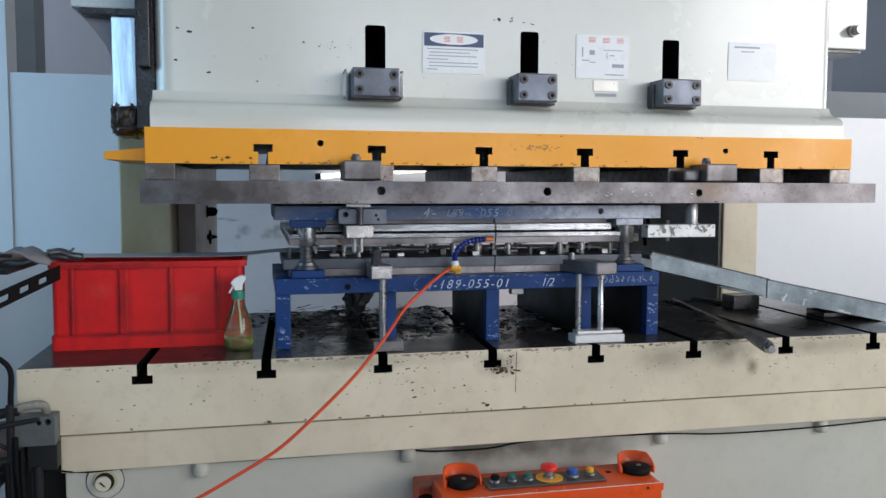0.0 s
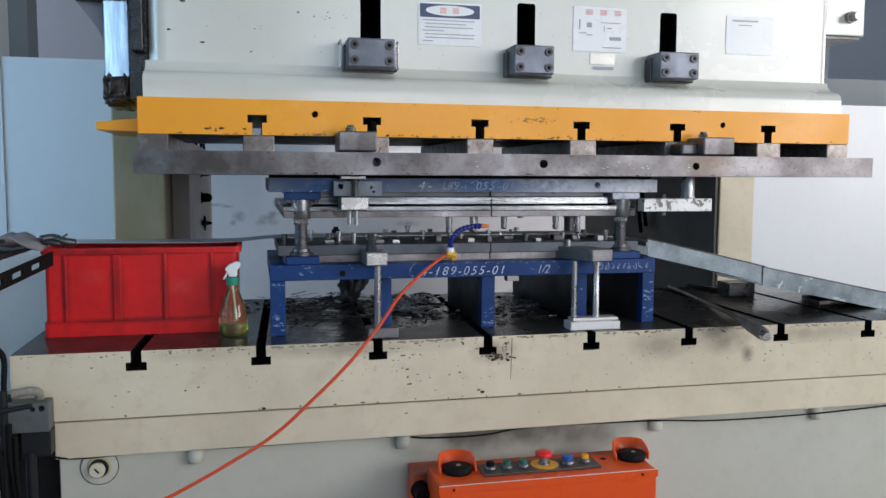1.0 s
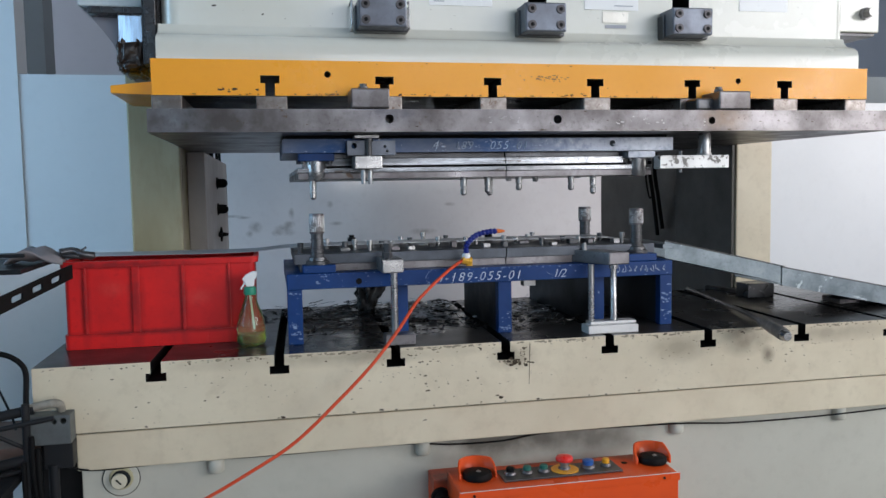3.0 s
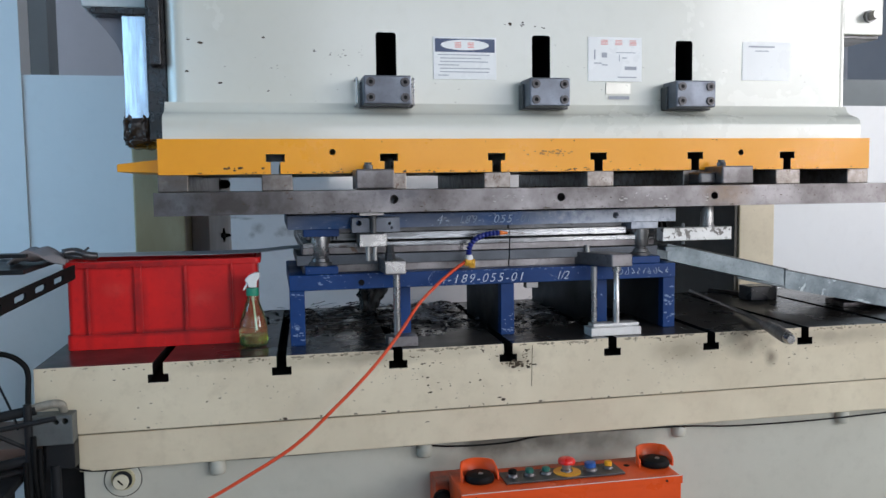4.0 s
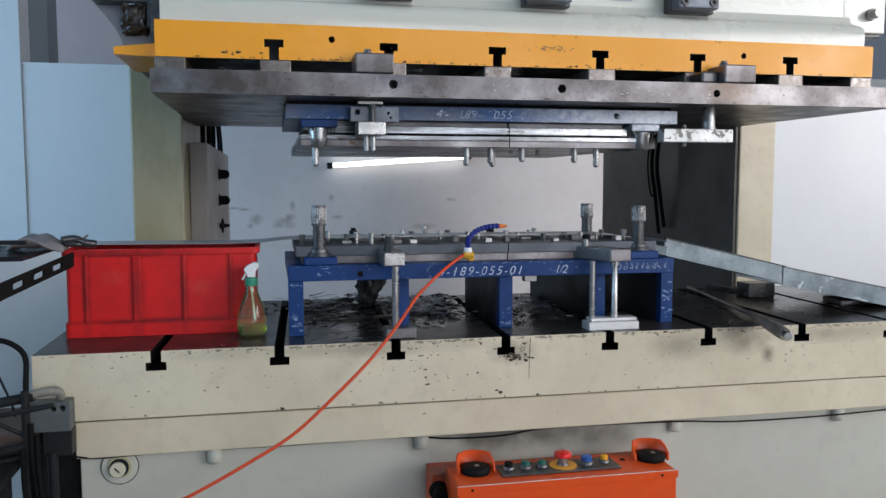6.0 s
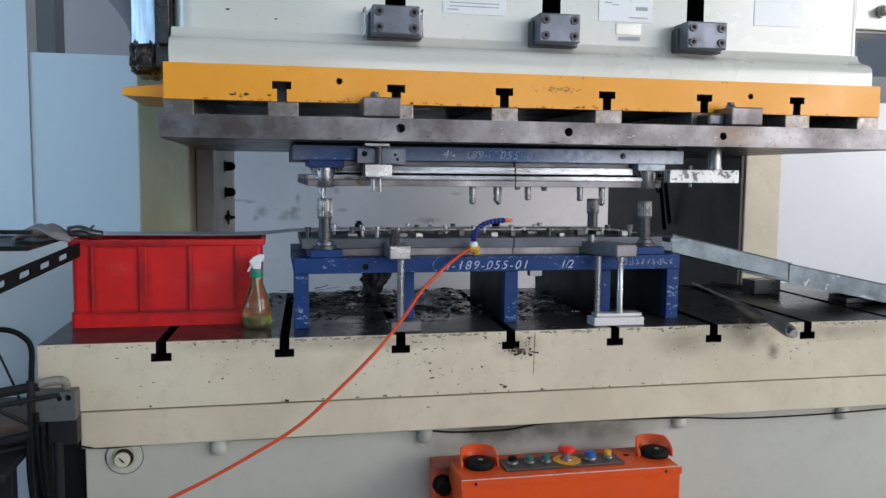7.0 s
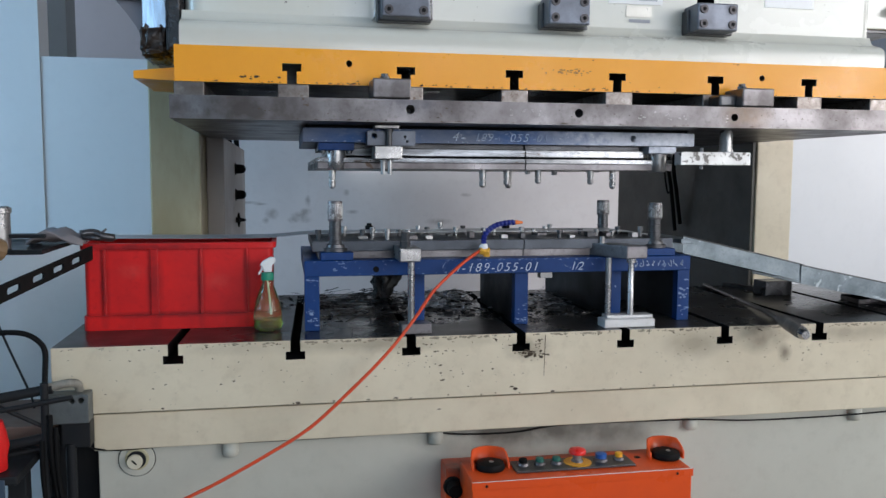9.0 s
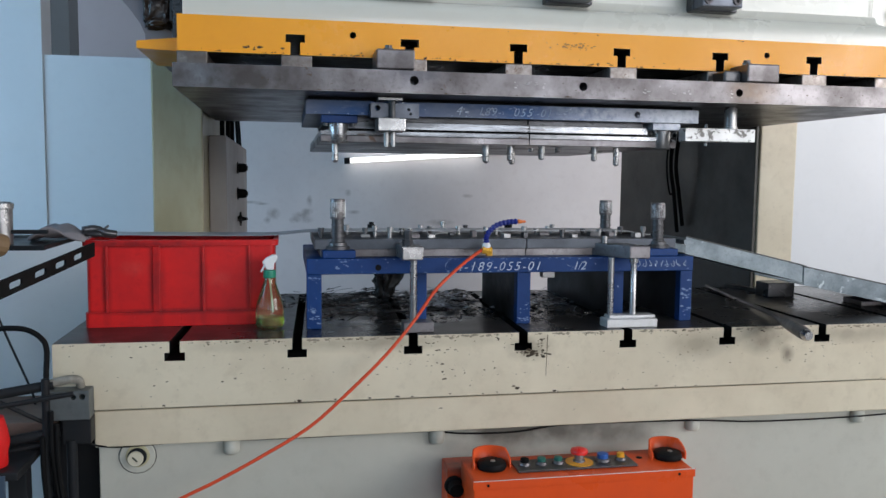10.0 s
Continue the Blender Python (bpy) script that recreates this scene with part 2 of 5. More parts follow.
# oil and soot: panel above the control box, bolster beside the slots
stain_or_light(PANEL, (-0.12, -0.76, 0.57), (0.42, 0.2, 0.085), (0.10, 0.09, 0.07), 0.95)
stain_or_light(PANEL, (0.15, -0.76, 0.55), (0.25, 0.2, 0.06), (0.10, 0.09, 0.07), 0.7)
stain_or_light(CREAM_DIRTY, (0.57, -0.40, 0.13), (0.10, 0.1, 0.06), (0.16, 0.13, 0.09), 0.8)
stain_or_light(CREAM_DIRTY, (0.64, -0.40, 0.085), (0.03, 0.1, 0.035), (0.20, 0.16, 0.11), 0.9)
stain_or_light(CREAM_DIRTY, (0.35, -0.40, 0.12), (0.12, 0.1, 0.06), (0.34, 0.28, 0.19), 0.7)
stain_or_light(CREAM_DIRTY, (0.85, -0.40, 0.14), (0.3, 0.1, 0.04), (0.30, 0.25, 0.18), 0.7)
stain_or_light(CREAM_DIRTY, (-0.13, -0.40, 0.125), (0.09, 0.1, 0.05), (0.20, 0.16, 0.11), 0.6, 40)
stain_or_light(CREAM_DIRTY, (-0.6, -0.40, 0.15), (0.5, 0.1, 0.03), (0.36, 0.31, 0.22), 0.7)
# soot and hand marks on the partition
for x, z, w, h in ((0.03, 1.10, 0.11, 0.014), (0.12, 1.09, 0.06, 0.012), (0.19, 1.026, 0.06, 0.05), (0.37, 1.014, 0.075, 0.035), (0.404, 0.985, 0.06, 0.03), (0.33, 0.985, 0.05, 0.03), (0.15, 0.983, 0.03, 0.03), (0.426, 1.109, 0.025, 0.05), (0.41, 1.04, 0.05, 0.03), (0.72, 1.037, 0.06, 0.02), (1.31, 0.968, 0.12, 0.03), (0.68, 1.166, 0.03, 0.03), (1.5, 1.15, 0.05, 0.02)):
    stain_or_light(MIDWALL, (x, 3.40, z - 0.012), (w, 0.2, h), (0.24, 0.20, 0.18), 0.55, 34)
# right of the upper shoe: rubbed-off paint and painted reflection; die plates: painted reflection
stain_or_light(BLUE_WORN, (0.22, -0.28, -0.025), (0.36, 0.4, 0.12), (0.50, 0.52, 0.57), 0.75, 60)
stain_or_light(BLUE_WORN, (0.36, -0.28, -0.025), (0.16, 0.4, 0.12), (0.58, 0.60, 0.64), 0.8, 60)
stain_or_light(LAYER, (0.20, -0.25, -0.08), (0.36, 0.4, 0.2), (0.55, 0.54, 0.53), 0.7, 50)
# grime on the lid of the control box
stain_or_light(ORANGE, (0.05, 0.045, 0.270), (0.42, 0.045, 0.03), (0.10, 0.06, 0.04), 0.9, 22)
stain_or_light(ORANGE, (-0.28, 0.07, 0.250), (0.12, 0.12, 0.07), (0.12, 0.06, 0.045), 0.9, 26)
# the right cowl goes darker
stain_or_light(ORANGE, (0.26, 0.05, 0.28), (0.09, 0.10, 0.06), (0.20, 0.06, 0.03), 0.7, 26)
# dirt and painted shadow lines along the crate's ribs, foot band and rim
for x, w in ((-0.200, 0.018), (-0.072, 0.030), (0.050, 0.016), (0.172, 0.014)):
    stain_or_light(RED, (x, -0.158, 0.12), (w, 0.1, 0.17), (0.22, 0.010, 0.012), 0.75, 40)
stain_or_light(RED, (0.0, -0.158, 0.041), (0.42, 0.1, 0.012), (0.20, 0.010, 0.012), 0.85, 40)
stain_or_light(RED, (-0.10, -0.158, 0.226), (0.30, 0.1, 0.016), (0.20, 0.010, 0.012), 0.8, 40)
stain_or_light(RED, (0.09, -0.158, 0.13), (0.05, 0.1, 0.03), (0.80, 0.16, 0.13), 0.16, 60)
stain_or_light(RED, (-0.13, -0.158, 0.16), (0.05, 0.1, 0.03), (0.80, 0.16, 0.13), 0.16, 60)
# rust-brown marks on the mounting plate; its left end goes darker
stain_or_light(STEEL, (0.49, -0.42, 0.035), (0.10, 0.1, 0.06), (0.15, 0.11, 0.08), 0.8, 30)
stain_or_light(STEEL, (-0.45, -0.42, 0.05), (0.14, 0.1, 0.05), (0.05, 0.05, 0.06), 0.7, 30)
stain_or_light(STEEL, (-0.85, -0.42, 0.03), (0.34, 0.2, 0.09), (0.06, 0.05, 0.045), 0.9, 24)


def glass(name, colour, rough=0.02, clear=1.0):
    m = bpy.data.materials.new(name)
    m.use_nodes = True
    b = m.node_tree.nodes["Principled BSDF"]
    b.inputs["Base Color"].default_value = (*colour, 1)
    b.inputs["Transmission Weight"].default_value = clear
    b.inputs["Roughness"].default_value, b.inputs["IOR"].default_value = rough, 1.45
    return m


BOTTLE = glass("clear_green_plastic", (0.82, 0.87, 0.46), 0.05, 0.95)
LIQUID = glass("yellow_green_liquid", (0.52, 0.66, 0.16), 0.03, 0.96)
LAMP = bpy.data.materials.new("fluorescent_glow")
LAMP.use_nodes = True
lb = LAMP.node_tree.nodes["Principled BSDF"]
lb.inputs["Emission Color"].default_value, lb.inputs["Emission Strength"].default_value = (0.95, 0.98, 1.0, 1), 2.8



# ---- mesh helpers ----
def box(bm, x0, x1, y0, y1, z0, z1):
    v = [bm.verts.new((x, y, z)) for x in (x0, x1) for y in (y0, y1) for z in (z0, z1)]
    for f in ((0, 1, 3, 2), (4, 6, 7, 5), (0, 4, 5, 1), (2, 3, 7, 6), (0, 2, 6, 4), (1, 5, 7, 3)):
        bm.faces.new([v[i] for i in f])
    return v


def circle(cx, cz, r, n=16):
    return [(cx + r * math.cos(2 * math.pi * i / n), cz + r * math.sin(2 * math.pi * i / n)) for i in range(n)]


def rect(x0, x1, z0, z1):
    return [(x0, z0), (x1, z0), (x1, z1), (x0, z1)]


def rrect(x0, x1, z0, z1, r, n=5):
    out = []
    for cx, cz, a in ((x1 - r, z0 + r, -90), (x1 - r, z1 - r, 0), (x0 + r, z1 - r, 90), (x0 + r, z0 + r, 180)):
        out += [(cx + r * math.cos(radians(a + 90 * i / n)), cz + r * math.sin(radians(a + 90 * i / n))) for i in range(n + 1)]
    return out


def prism(bm, loops, a, b, axis="y"):
    """The outline loops[0] with holes loops[1:], drawn out from a to b along an axis."""
    from mathutils.geometry import tessellate_polygon
    put = {"y": lambda p, d: (p[0], d, p[1]), "x": lambda p, d: (d, p[0], p[1]), "z": lambda p, d: (p[0], p[1], d)}[axis]
    tris = tessellate_polygon([[Vector((p[0], p[1], 0)) for p in l] for l in loops])
    rings = []
    for d in (a, b):
        rings.append([bm.verts.new(put(p, d)) for l in loops for p in l])
    for r in rings:
        for t in tris:
            try:
                bm.faces.new([r[i] for i in t])
            except ValueError:
                pass
    k = 0
    for l in loops:
        n = len(l)
        for i in range(n):
            j = (i + 1) % n
            bm.faces.new((rings[0][k + i], rings[0][k + j], rings[1][k + j], rings[1][k + i]))
        k += n


def tube(bm, pts, r, n=10, caps=True):
    """A round bar along points; r may be a list."""
    pts = [Vector(p) for p in pts]
    rs = r if isinstance(r, (list, tuple)) else [r] * len(pts)
    rings, side = [], None
    for i, p in enumerate(pts):
        d = (pts[min(i + 1, len(pts) - 1)] - pts[max(i - 1, 0)]).normalized()
        if side is None or abs(side.dot(d)) > 0.99:
            side = d.orthogonal().normalized()
        side = (side - d * side.dot(d)).normalized()
        up = d.cross(side)
        rings.append([bm.verts.new(p + rs[i] * (math.cos(2 * math.pi * k / n) * side + math.sin(2 * math.pi * k / n) * up)) for k in range(n)])
    for a, b in zip(rings, rings[1:]):
        for k in range(n):
            bm.faces.new((a[k], a[(k + 1) % n], b[(k + 1) % n], b[k]))
    if caps:
        bm.faces.new(rings[0][::-1])
        bm.faces.new(rings[-1])


def smooth_path(pts, steps=8):
    """Catmull-Rom through the points."""
    p = [Vector(q) for q in pts]
    p = [2 * p[0] - p[1]] + p + [2 * p[-1] - p[-2]]
    out = []
    for i in range(1, len(p) - 2):
        for s in range(steps):
            t = s / steps
            a, b, c, d = p[i - 1], p[i], p[i + 1], p[i + 2]
            out.append(0.5 * (2 * b + (c - a) * t + (2 * a - 5 * b + 4 * c - d) * t * t + (3 * b - a - 3 * c + d) * t ** 3))
    return out + [p[-2]]


def origin(ob):
    o = Vector((0, 0, 0))
    while ob:
        o += ob.location
        ob = ob.parent
    return o


def part(name, bm, material, parent, label="", bevel=0.0, smooth=False, seg=2):
    """Links a bmesh drawn in world metres as one mesh object under a thing or a part."""
    bmesh.ops.recalc_face_normals(bm, faces=bm.faces)
    o = origin(parent) if parent else Vector((0, 0, 0))
    bmesh.ops.translate(bm, verts=bm.verts, vec=-o)
    me = bpy.data.meshes.new(name)
    bm.to_mesh(me)
    bm.free()
    me.materials.append(material)
    ob = new(name, me)
    ob.parent = parent
    if smooth:
        for p in me.polygons:
            p.use_smooth = True
    if bevel:
        b = ob.modifiers.new("edge", "BEVEL")
        b.width, b.segments, b.limit_method, b.angle_limit, b.harden_normals = bevel, seg, "ANGLE", radians(40), False
    if label:
        ob["label"] = label
    return ob


def thing(name, at, label, category, group="", kind=""):
    ob = new(name)
    ob.empty_display_size = 0.05
    ob.location = at
    return tagged(ob, label, category, group, kind)


def bx(name, dims, material, parent, label="", bevel=0.003):
    bm = bmesh.new()
    box(bm, *dims)
    return part(name, bm, material, parent, label, bevel)


def rod(name, pts, r, material, parent, label="", n=12, smooth=True):
    bm = bmesh.new()
    tube(bm, pts, r, n)
    ob = part(name, bm, material, parent, label, 0, smooth)
    if smooth:
        e = ob.modifiers.new("split", "EDGE_SPLIT")
        e.split_angle = radians(45)
    return ob


def lathe(name, x, y, prof, material, parent, label="", n=20, smooth=True):
    """Profile of (radius, z) turned round the upright through x, y."""
    return rod(name, [(x, y, z) for r, z in prof], [r for r, z in prof], material, parent, label, n, smooth)


def solo(ob, label, category, group="", kind=""):
    return tagged(ob, label, category, group, kind)


def writing(name, text, x, y, z, size, material, parent, label="", spacing=1.0, shear=0.3, thick=0.0006):
    """Words standing upright on a face that looks towards -y, left end at x, foot at z."""
    c = bpy.data.curves.new(name, "FONT")
    c.body, c.size, c.extrude, c.shear, c.space_character = text, size, thick, shear, spacing
    c.offset = -0.0003 * size / 0.03
    tmp = bpy.data.objects.new(name, c)
    me = bpy.data.meshes.new_from_object(tmp)
    bpy.data.objects.remove(tmp)
    me.transform(Matrix.Translation((x, y, z)) @ Matrix.Rotation(radians(90), 4, "X"))
    bm = bmesh.new()
    bm.from_mesh(me)
    bpy.data.meshes.remove(me)
    return part(name, bm, material, parent, label)


# ---- the hall ----
def slab_wall(name, dims, material, label, holes=None):
    return solo(bx(name, dims, material, None, "", 0), label, "wall" if "wall" in name or "partition" in name else name, kind="structure")


X0, X1, Y0, Y1, ZC = -4.6, 6.6, -8.0, 6.0, 5.2
slab_wall("floor", (X0 - 0.2, X1 + 0.2, Y0 - 0.2, Y1 + 0.2, -0.2, 0.0), CONCRETE, "stained grey concrete workshop floor")
slab_wall("ceiling", (X0 - 0.2, X1 + 0.2, Y0 - 0.2, Y1 + 0.2, ZC, ZC + 0.2), GREYWALL, "plain grey workshop ceiling")
slab_wall("wall_north", (X0 - 0.2, X1 + 0.2, Y1, Y1 + 0.2, 0.0, ZC), GREYWALL, "grey painted rear wall of the hall")


def wall_with_opening(name, fixed, lo, hi, openings, axis, label):
    bm = bmesh.new()
    prism(bm, [rect(lo, hi, 0.0, ZC)] + [rect(*o) for o in openings], fixed, fixed + 0.2, axis)
    return solo(part(name, bm, GREYWALL, None), label, "wall", kind="structure")


wall_with_opening("wall_south", Y0 - 0.2, X0, X1, [(0.7, 6.3, 0.02, 4.2), (-2.7, -0.5, 1.5, 3.7)], "y", "grey wall with a wide open doorway and a window")
# the second opening is added to let the rear fill in
wall_with_opening("wall_west", X0 - 0.2, Y0, Y1, [(-1.9, 2.3, 1.1, 3.7), (3.8, 5.8, 1.6, 4.0)], "x", "unseen grey side wall with two light openings")
wall_with_opening("wall_east", X1, Y0, Y1, [(-6.5, -2.3, 1.3, 3.9), (-0.3, 3.3, 1.1, 3.5)], "x", "unseen grey side wall with two light openings")
slab_wall("partition_left", (-1.193, -0.25, 3.40, 3.48, 0.0, 1.991), WALLPAINT, "white painted partition behind the press")
slab_wall("partition_middle", (-0.25, 3.83, 3.40, 3.48, 0.0, 1.988), MIDWALL, "scuffed white partition behind the press")
slab_wall("partition_right", (3.83, 6.58, 3.38, 3.48, 0.0, 1.838), WALLPAINT, "bright white partition panel")
slab_wall("wall_pier", (-1.62, -1.195, 3.385, 3.60, 0.0, ZC), WALLPAINT, "white painted wall pier reaching the ceiling")
slab_wall("wall_return", (-4.6, -1.62, 3.36, 3.56, 0.0, ZC), WALLPAINT, "white painted side wall")
slab_wall("pillar", (-1.74, -1.397, 4.9, 5.2, 0.0, ZC), BEAMGREY, "dark grey pillar beyond the partition")
slab_wall("beam", (1.6, 6.58, 4.2, 4.5, 1.80, 2.15), BEAMGREY, "grey steel beam beyond the partition")

# ---- the press frame ----
press = thing("stamping_press", (1.04, 0.8, 0.0), "cream painted mechanical stamping press with worn paint", "press")
CX = 1.043
bx("left_column", (-0.17, -0.004, 0.82, 2.1, 0.0, 3.2), COLUMN, press, "cream painted upright column", 0.006)
bx("right_column", (2.09, 2.245, 0.82, 1.30, 0.0, 3.2), CREAM_DIRTY, press, "cream painted upright column", 0.006)
bx("rear_plate", (2.10, 2.2, 1.305, 2.195, 0.0, 3.2), GREASY_SHADE, press, "greasy rear frame plate, darkened for shade", 0.004)
bx("shaded_inner_face", (2.075, 2.0885, 0.83, 1.29, 0.5, 3.0), GREASY_SHADE, press, "greasy inner face of the column, darkened for shade", 0.002)
bx("crown", (-0.17, 2.245, 0.72, 2.1, 2.45, 3.4), CREAM, press, "", 0.01)
# bed under the bolster
bx("bed_rail", (-0.195, 2.29, 0.013, 0.80, 0.580, 0.672), CREAM_DIRTY, press, "cream painted bed rail with oil marks", 0.003)
bx("joint", (-0.19, 2.28, 0.022, 0.79, 0.6722, 0.6788), BLACK, press, "dark joint under the bolster", 0)
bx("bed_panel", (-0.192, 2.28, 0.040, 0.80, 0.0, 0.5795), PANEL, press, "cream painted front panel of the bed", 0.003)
bx("bed_side", (-0.30, -0.196, 0.10, 0.78, 0.0, 0.66), DARKFRAME, press, "", 0.004)
# brackets beside the slide
bx("gib_bracket", (-0.19, -0.02, 0.25, 0.82, 1.757, 2.3), GIB_PAINT, press, "pale gib bracket with rusty oil stains", 0.004)
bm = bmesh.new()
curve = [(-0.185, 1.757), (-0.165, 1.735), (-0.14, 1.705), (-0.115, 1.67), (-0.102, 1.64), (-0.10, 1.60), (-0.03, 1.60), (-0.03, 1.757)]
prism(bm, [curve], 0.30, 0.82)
part("gusset", bm, GUSSET, press, "curved gusset under the bracket, painted in shaded grey")
# strip added so the underside of the bracket reads dark
bx("bracket_underside", (-0.165, -0.022, 0.245, 0.30, 1.738, 1.7565), OILBLACK, press, "black strip added for the dark underside of the bracket", 0.002)
bx("gib_strip", (-0.018, 0.012, 0.20, 0.8, 1.60, 2.4), OILBLACK, press, "black greasy slide gib", 0.003)
bx("right_bracket", (2.097, 2.243, 0.25, 0.7, 1.739, 2.4), PALE, press, "pale bracket with a bolt", 0.004)
bx("bracket_plate", (2.10, 2.235, 0.262, 0.7, 1.729, 1.7385), DARK_STEEL, press, "", 0.001)
rod("bracket_bolt", [(2.187, 0.25, 1.797), (2.187, 0.238, 1.797), (2.187, 0.237, 1.797), (2.187, 0.21, 1.797)], [0.020, 0.020, 0.015, 0.014], BRIGHT, press, "steel bolt", 8, False)
# switch panel on the inner side of the column, its knobs looking across the press
bm = bmesh.new()
prism(bm, [rect(1.02, 2.58, 0.6, 1.404)], -0.003, 0.060, "x")
panel_box = part("side_panel", bm, PANEL_BROWN, press, "dull brown-grey switch panel with black knobs", 0.004)
for z in (1.294, 1.179):
    rod("knob", [(0.0605, 1.68, z), (0.065, 1.68, z), (0.066, 1.68, z), (0.088, 1.68, z), (0.100, 1.68, z), (0.107, 1.68, z)], [0.027, 0.027, 0.0205, 0.0205, 0.017, 0.007], RUBBER, panel_box, "black push knob", 18)
bm = bmesh.new()
tube(bm, [(0.0605, 1.68, 1.066), (0.078, 1.68, 1.066), (0.104, 1.68, 1.066)], [0.0125, 0.011, 0.005], 12)
for a in range(4):
    c, s = math.cos(a * math.pi / 2), math.sin(a * math.pi / 2)
    tube(bm, [(0.073, 1.68, 1.066), (0.073, 1.68 + 0.032 * c, 1.066 + 0.032 * s)], [0.009, 0.0035], 8)
part("star_knob", bm, RUBBER, panel_box, "black star-shaped knob")
# strip added for the black gap beside the panel
bx("panel_edge_gap", (0.030, 0.058, 2.582, 2.61, 0.6, 1.10), RUBBER, panel_box, "black strip put in for the gap at the panel edge", 0.001)
for y, x, lean in ((1.32, 0.024, 0.02), (1.58, 0.028, 0.03), (1.85, 0.030, 0.02), (2.2, 0.034, -0.03), (2.42, 0.036, -0.04)):
    rod("cable", smooth_path([(x + lean, y, 2.2), (x + lean * 0.8, y, 1.75), (x + lean * 0.2, y - 0.03, 1.55), (x, y, 1.403)], 6), 0.010 if y < 2 else 0.007, RUBBER, press, "black cable")
for i, (x, zb) in enumerate(((2.02, 1.02), (2.045, 1.05), (2.0, 1.22))):
    rod("cable", smooth_path([(x, 1.40, 2.2), (x + 0.01, 1.41, 1.6), (x - 0.012, 1.41, 1.35), (x + 0.012, 1.42, 1.2), (x + 0.04, 1.43, zb)], 6), 0.009 if i < 2 else 0.004, RUBBER, press, "black cable")

# plugs and the dial under the bed rail
for x in (0.132, 0.672, 1.42, 1.956):
    bm = bmesh.new()
    tube(bm, [(x, 0.0355, 0.579), (x, 0.0355, 0.549), (x, 0.0355, 0.543), (x, 0.0355, 0.540)], [0.021, 0.021, 0.018, 0.010], 20)
    part("plug", bm, PANEL, press, "cream round plug under the bed rail", 0, True)
dial = bmesh.new()
tube(dial, [(-0.099, 0.0395, 0.546), (-0.099, 0.036, 0.546), (-0.099, 0.034, 0.546)], [0.044, 0.044, 0.042], 36)
dial_ob = part("dial", dial, PANEL, press, "cream round cover with a small dial")
# dark outline added round the cover
rod("dial_outline", [(-0.099 + 0.0445 * math.cos(a * math.pi / 16), 0.0385, 0.546 + 0.0445 * math.sin(a * math.pi / 16)) for a in range(33)], 0.0016, DARKFRAME, dial_ob, "thin dark outline round the dial", 6)
bm = bmesh.new()
tube(bm, [(-0.098, 0.0338, 0.548), (-0.098, 0.031, 0.548), (-0.098, 0.030, 0.548)], [0.029, 0.029, 0.027], 32)
part("dial_ring", bm, COLUMN, dial_ob, "stained ring of the dial")
# disc added for the dark crescent inside the recess
bm = bmesh.new()
tube(bm, [(-0.099, 0.0298, 0.546), (-0.099, 0.026, 0.546)], [0.0235, 0.0225], 28)
part("dial_recess_dark", bm, DARKFRAME, dial_ob, "dark disc put in for the recess of the dial")
bm = bmesh.new()
tube(bm, [(-0.102, 0.0258, 0.5435), (-0.102, 0.020, 0.5435), (-0.102, 0.018, 0.5435)], [0.019, 0.019, 0.0175], 28)
part("dial_face", bm, CREAM, dial_ob, "ivory dial face")
rod("pointer", [(-0.108, 0.0168, 0.5495), (-0.097, 0.0168, 0.5375)], 0.0018, BLACK, dial_ob, "black pointer")
rod("bed_cable", smooth_path([(-0.24, -0.02, 0.63), (-0.20, -0.005, 0.596), (-0.14, 0.025, 0.576), (0.0, 0.034, 0.577), (0.3, 0.034, 0.575), (0.62, 0.034, 0.576), (0.75, 0.034, 0.564), (0.9, 0.034, 0.562), (1.05, 0.034, 0.576), (1.4, 0.012, 0.577), (1.6, 0.012, 0.565), (1.9, 0.012, 0.564), (2.25, 0.014, 0.575)], 6), 0.0024, RUBBER, press, "black cable under the bed rail")

# ---- the bolster with its eight slots ----
bolster = thing("bolster_plate", (1.05, 0.4, 0.679), "thick cream painted bolster plate with black slots", "bolster plate")


def slot_profile(xs, x0, x1, z0, z1, up, neck=0.0125, head=0.0245, hh=0.021, depth=0.047):
    """Outline of a plate with T-slots let into its upper (up) or lower face."""
    pts = []
    zt, s = (z1, -1) if up else (z0, 1)
    for x in xs:
        pts += [(x - neck, zt), (x - neck, zt + s * (depth - hh)), (x - head, zt + s * (depth - hh)), (x - head, zt + s * depth),
                (x + head, zt + s * depth), (x + head, zt + s * (depth - hh)), (x + neck, zt + s * (depth - hh)), (x + neck, zt)]
    return [(x0, zt)] + pts + ([(x1, zt), (x1, z0), (x0, z0)] if up else [(x1, zt), (x1, z1), (x0, z1)])


bm = bmesh.new()
prism(bm, [slot_profile([0.3 * i for i in range(8)], -0.284, 2.384, 0.679, 0.8455, True, depth=0.0495)], 0.0, 0.80)
for v in bm.verts:
    if -0.2 < v.co.x < 2.3:
        v.co.x += 0.038 * v.co.y
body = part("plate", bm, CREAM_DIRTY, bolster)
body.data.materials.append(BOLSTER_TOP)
# slot walls carry the shade inside the slots as black
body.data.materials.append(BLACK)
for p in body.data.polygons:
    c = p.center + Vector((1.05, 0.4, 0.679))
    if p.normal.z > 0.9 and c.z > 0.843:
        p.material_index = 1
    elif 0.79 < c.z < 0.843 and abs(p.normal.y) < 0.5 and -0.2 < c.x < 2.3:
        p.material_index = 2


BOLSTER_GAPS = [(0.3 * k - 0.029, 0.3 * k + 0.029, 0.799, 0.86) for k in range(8)]
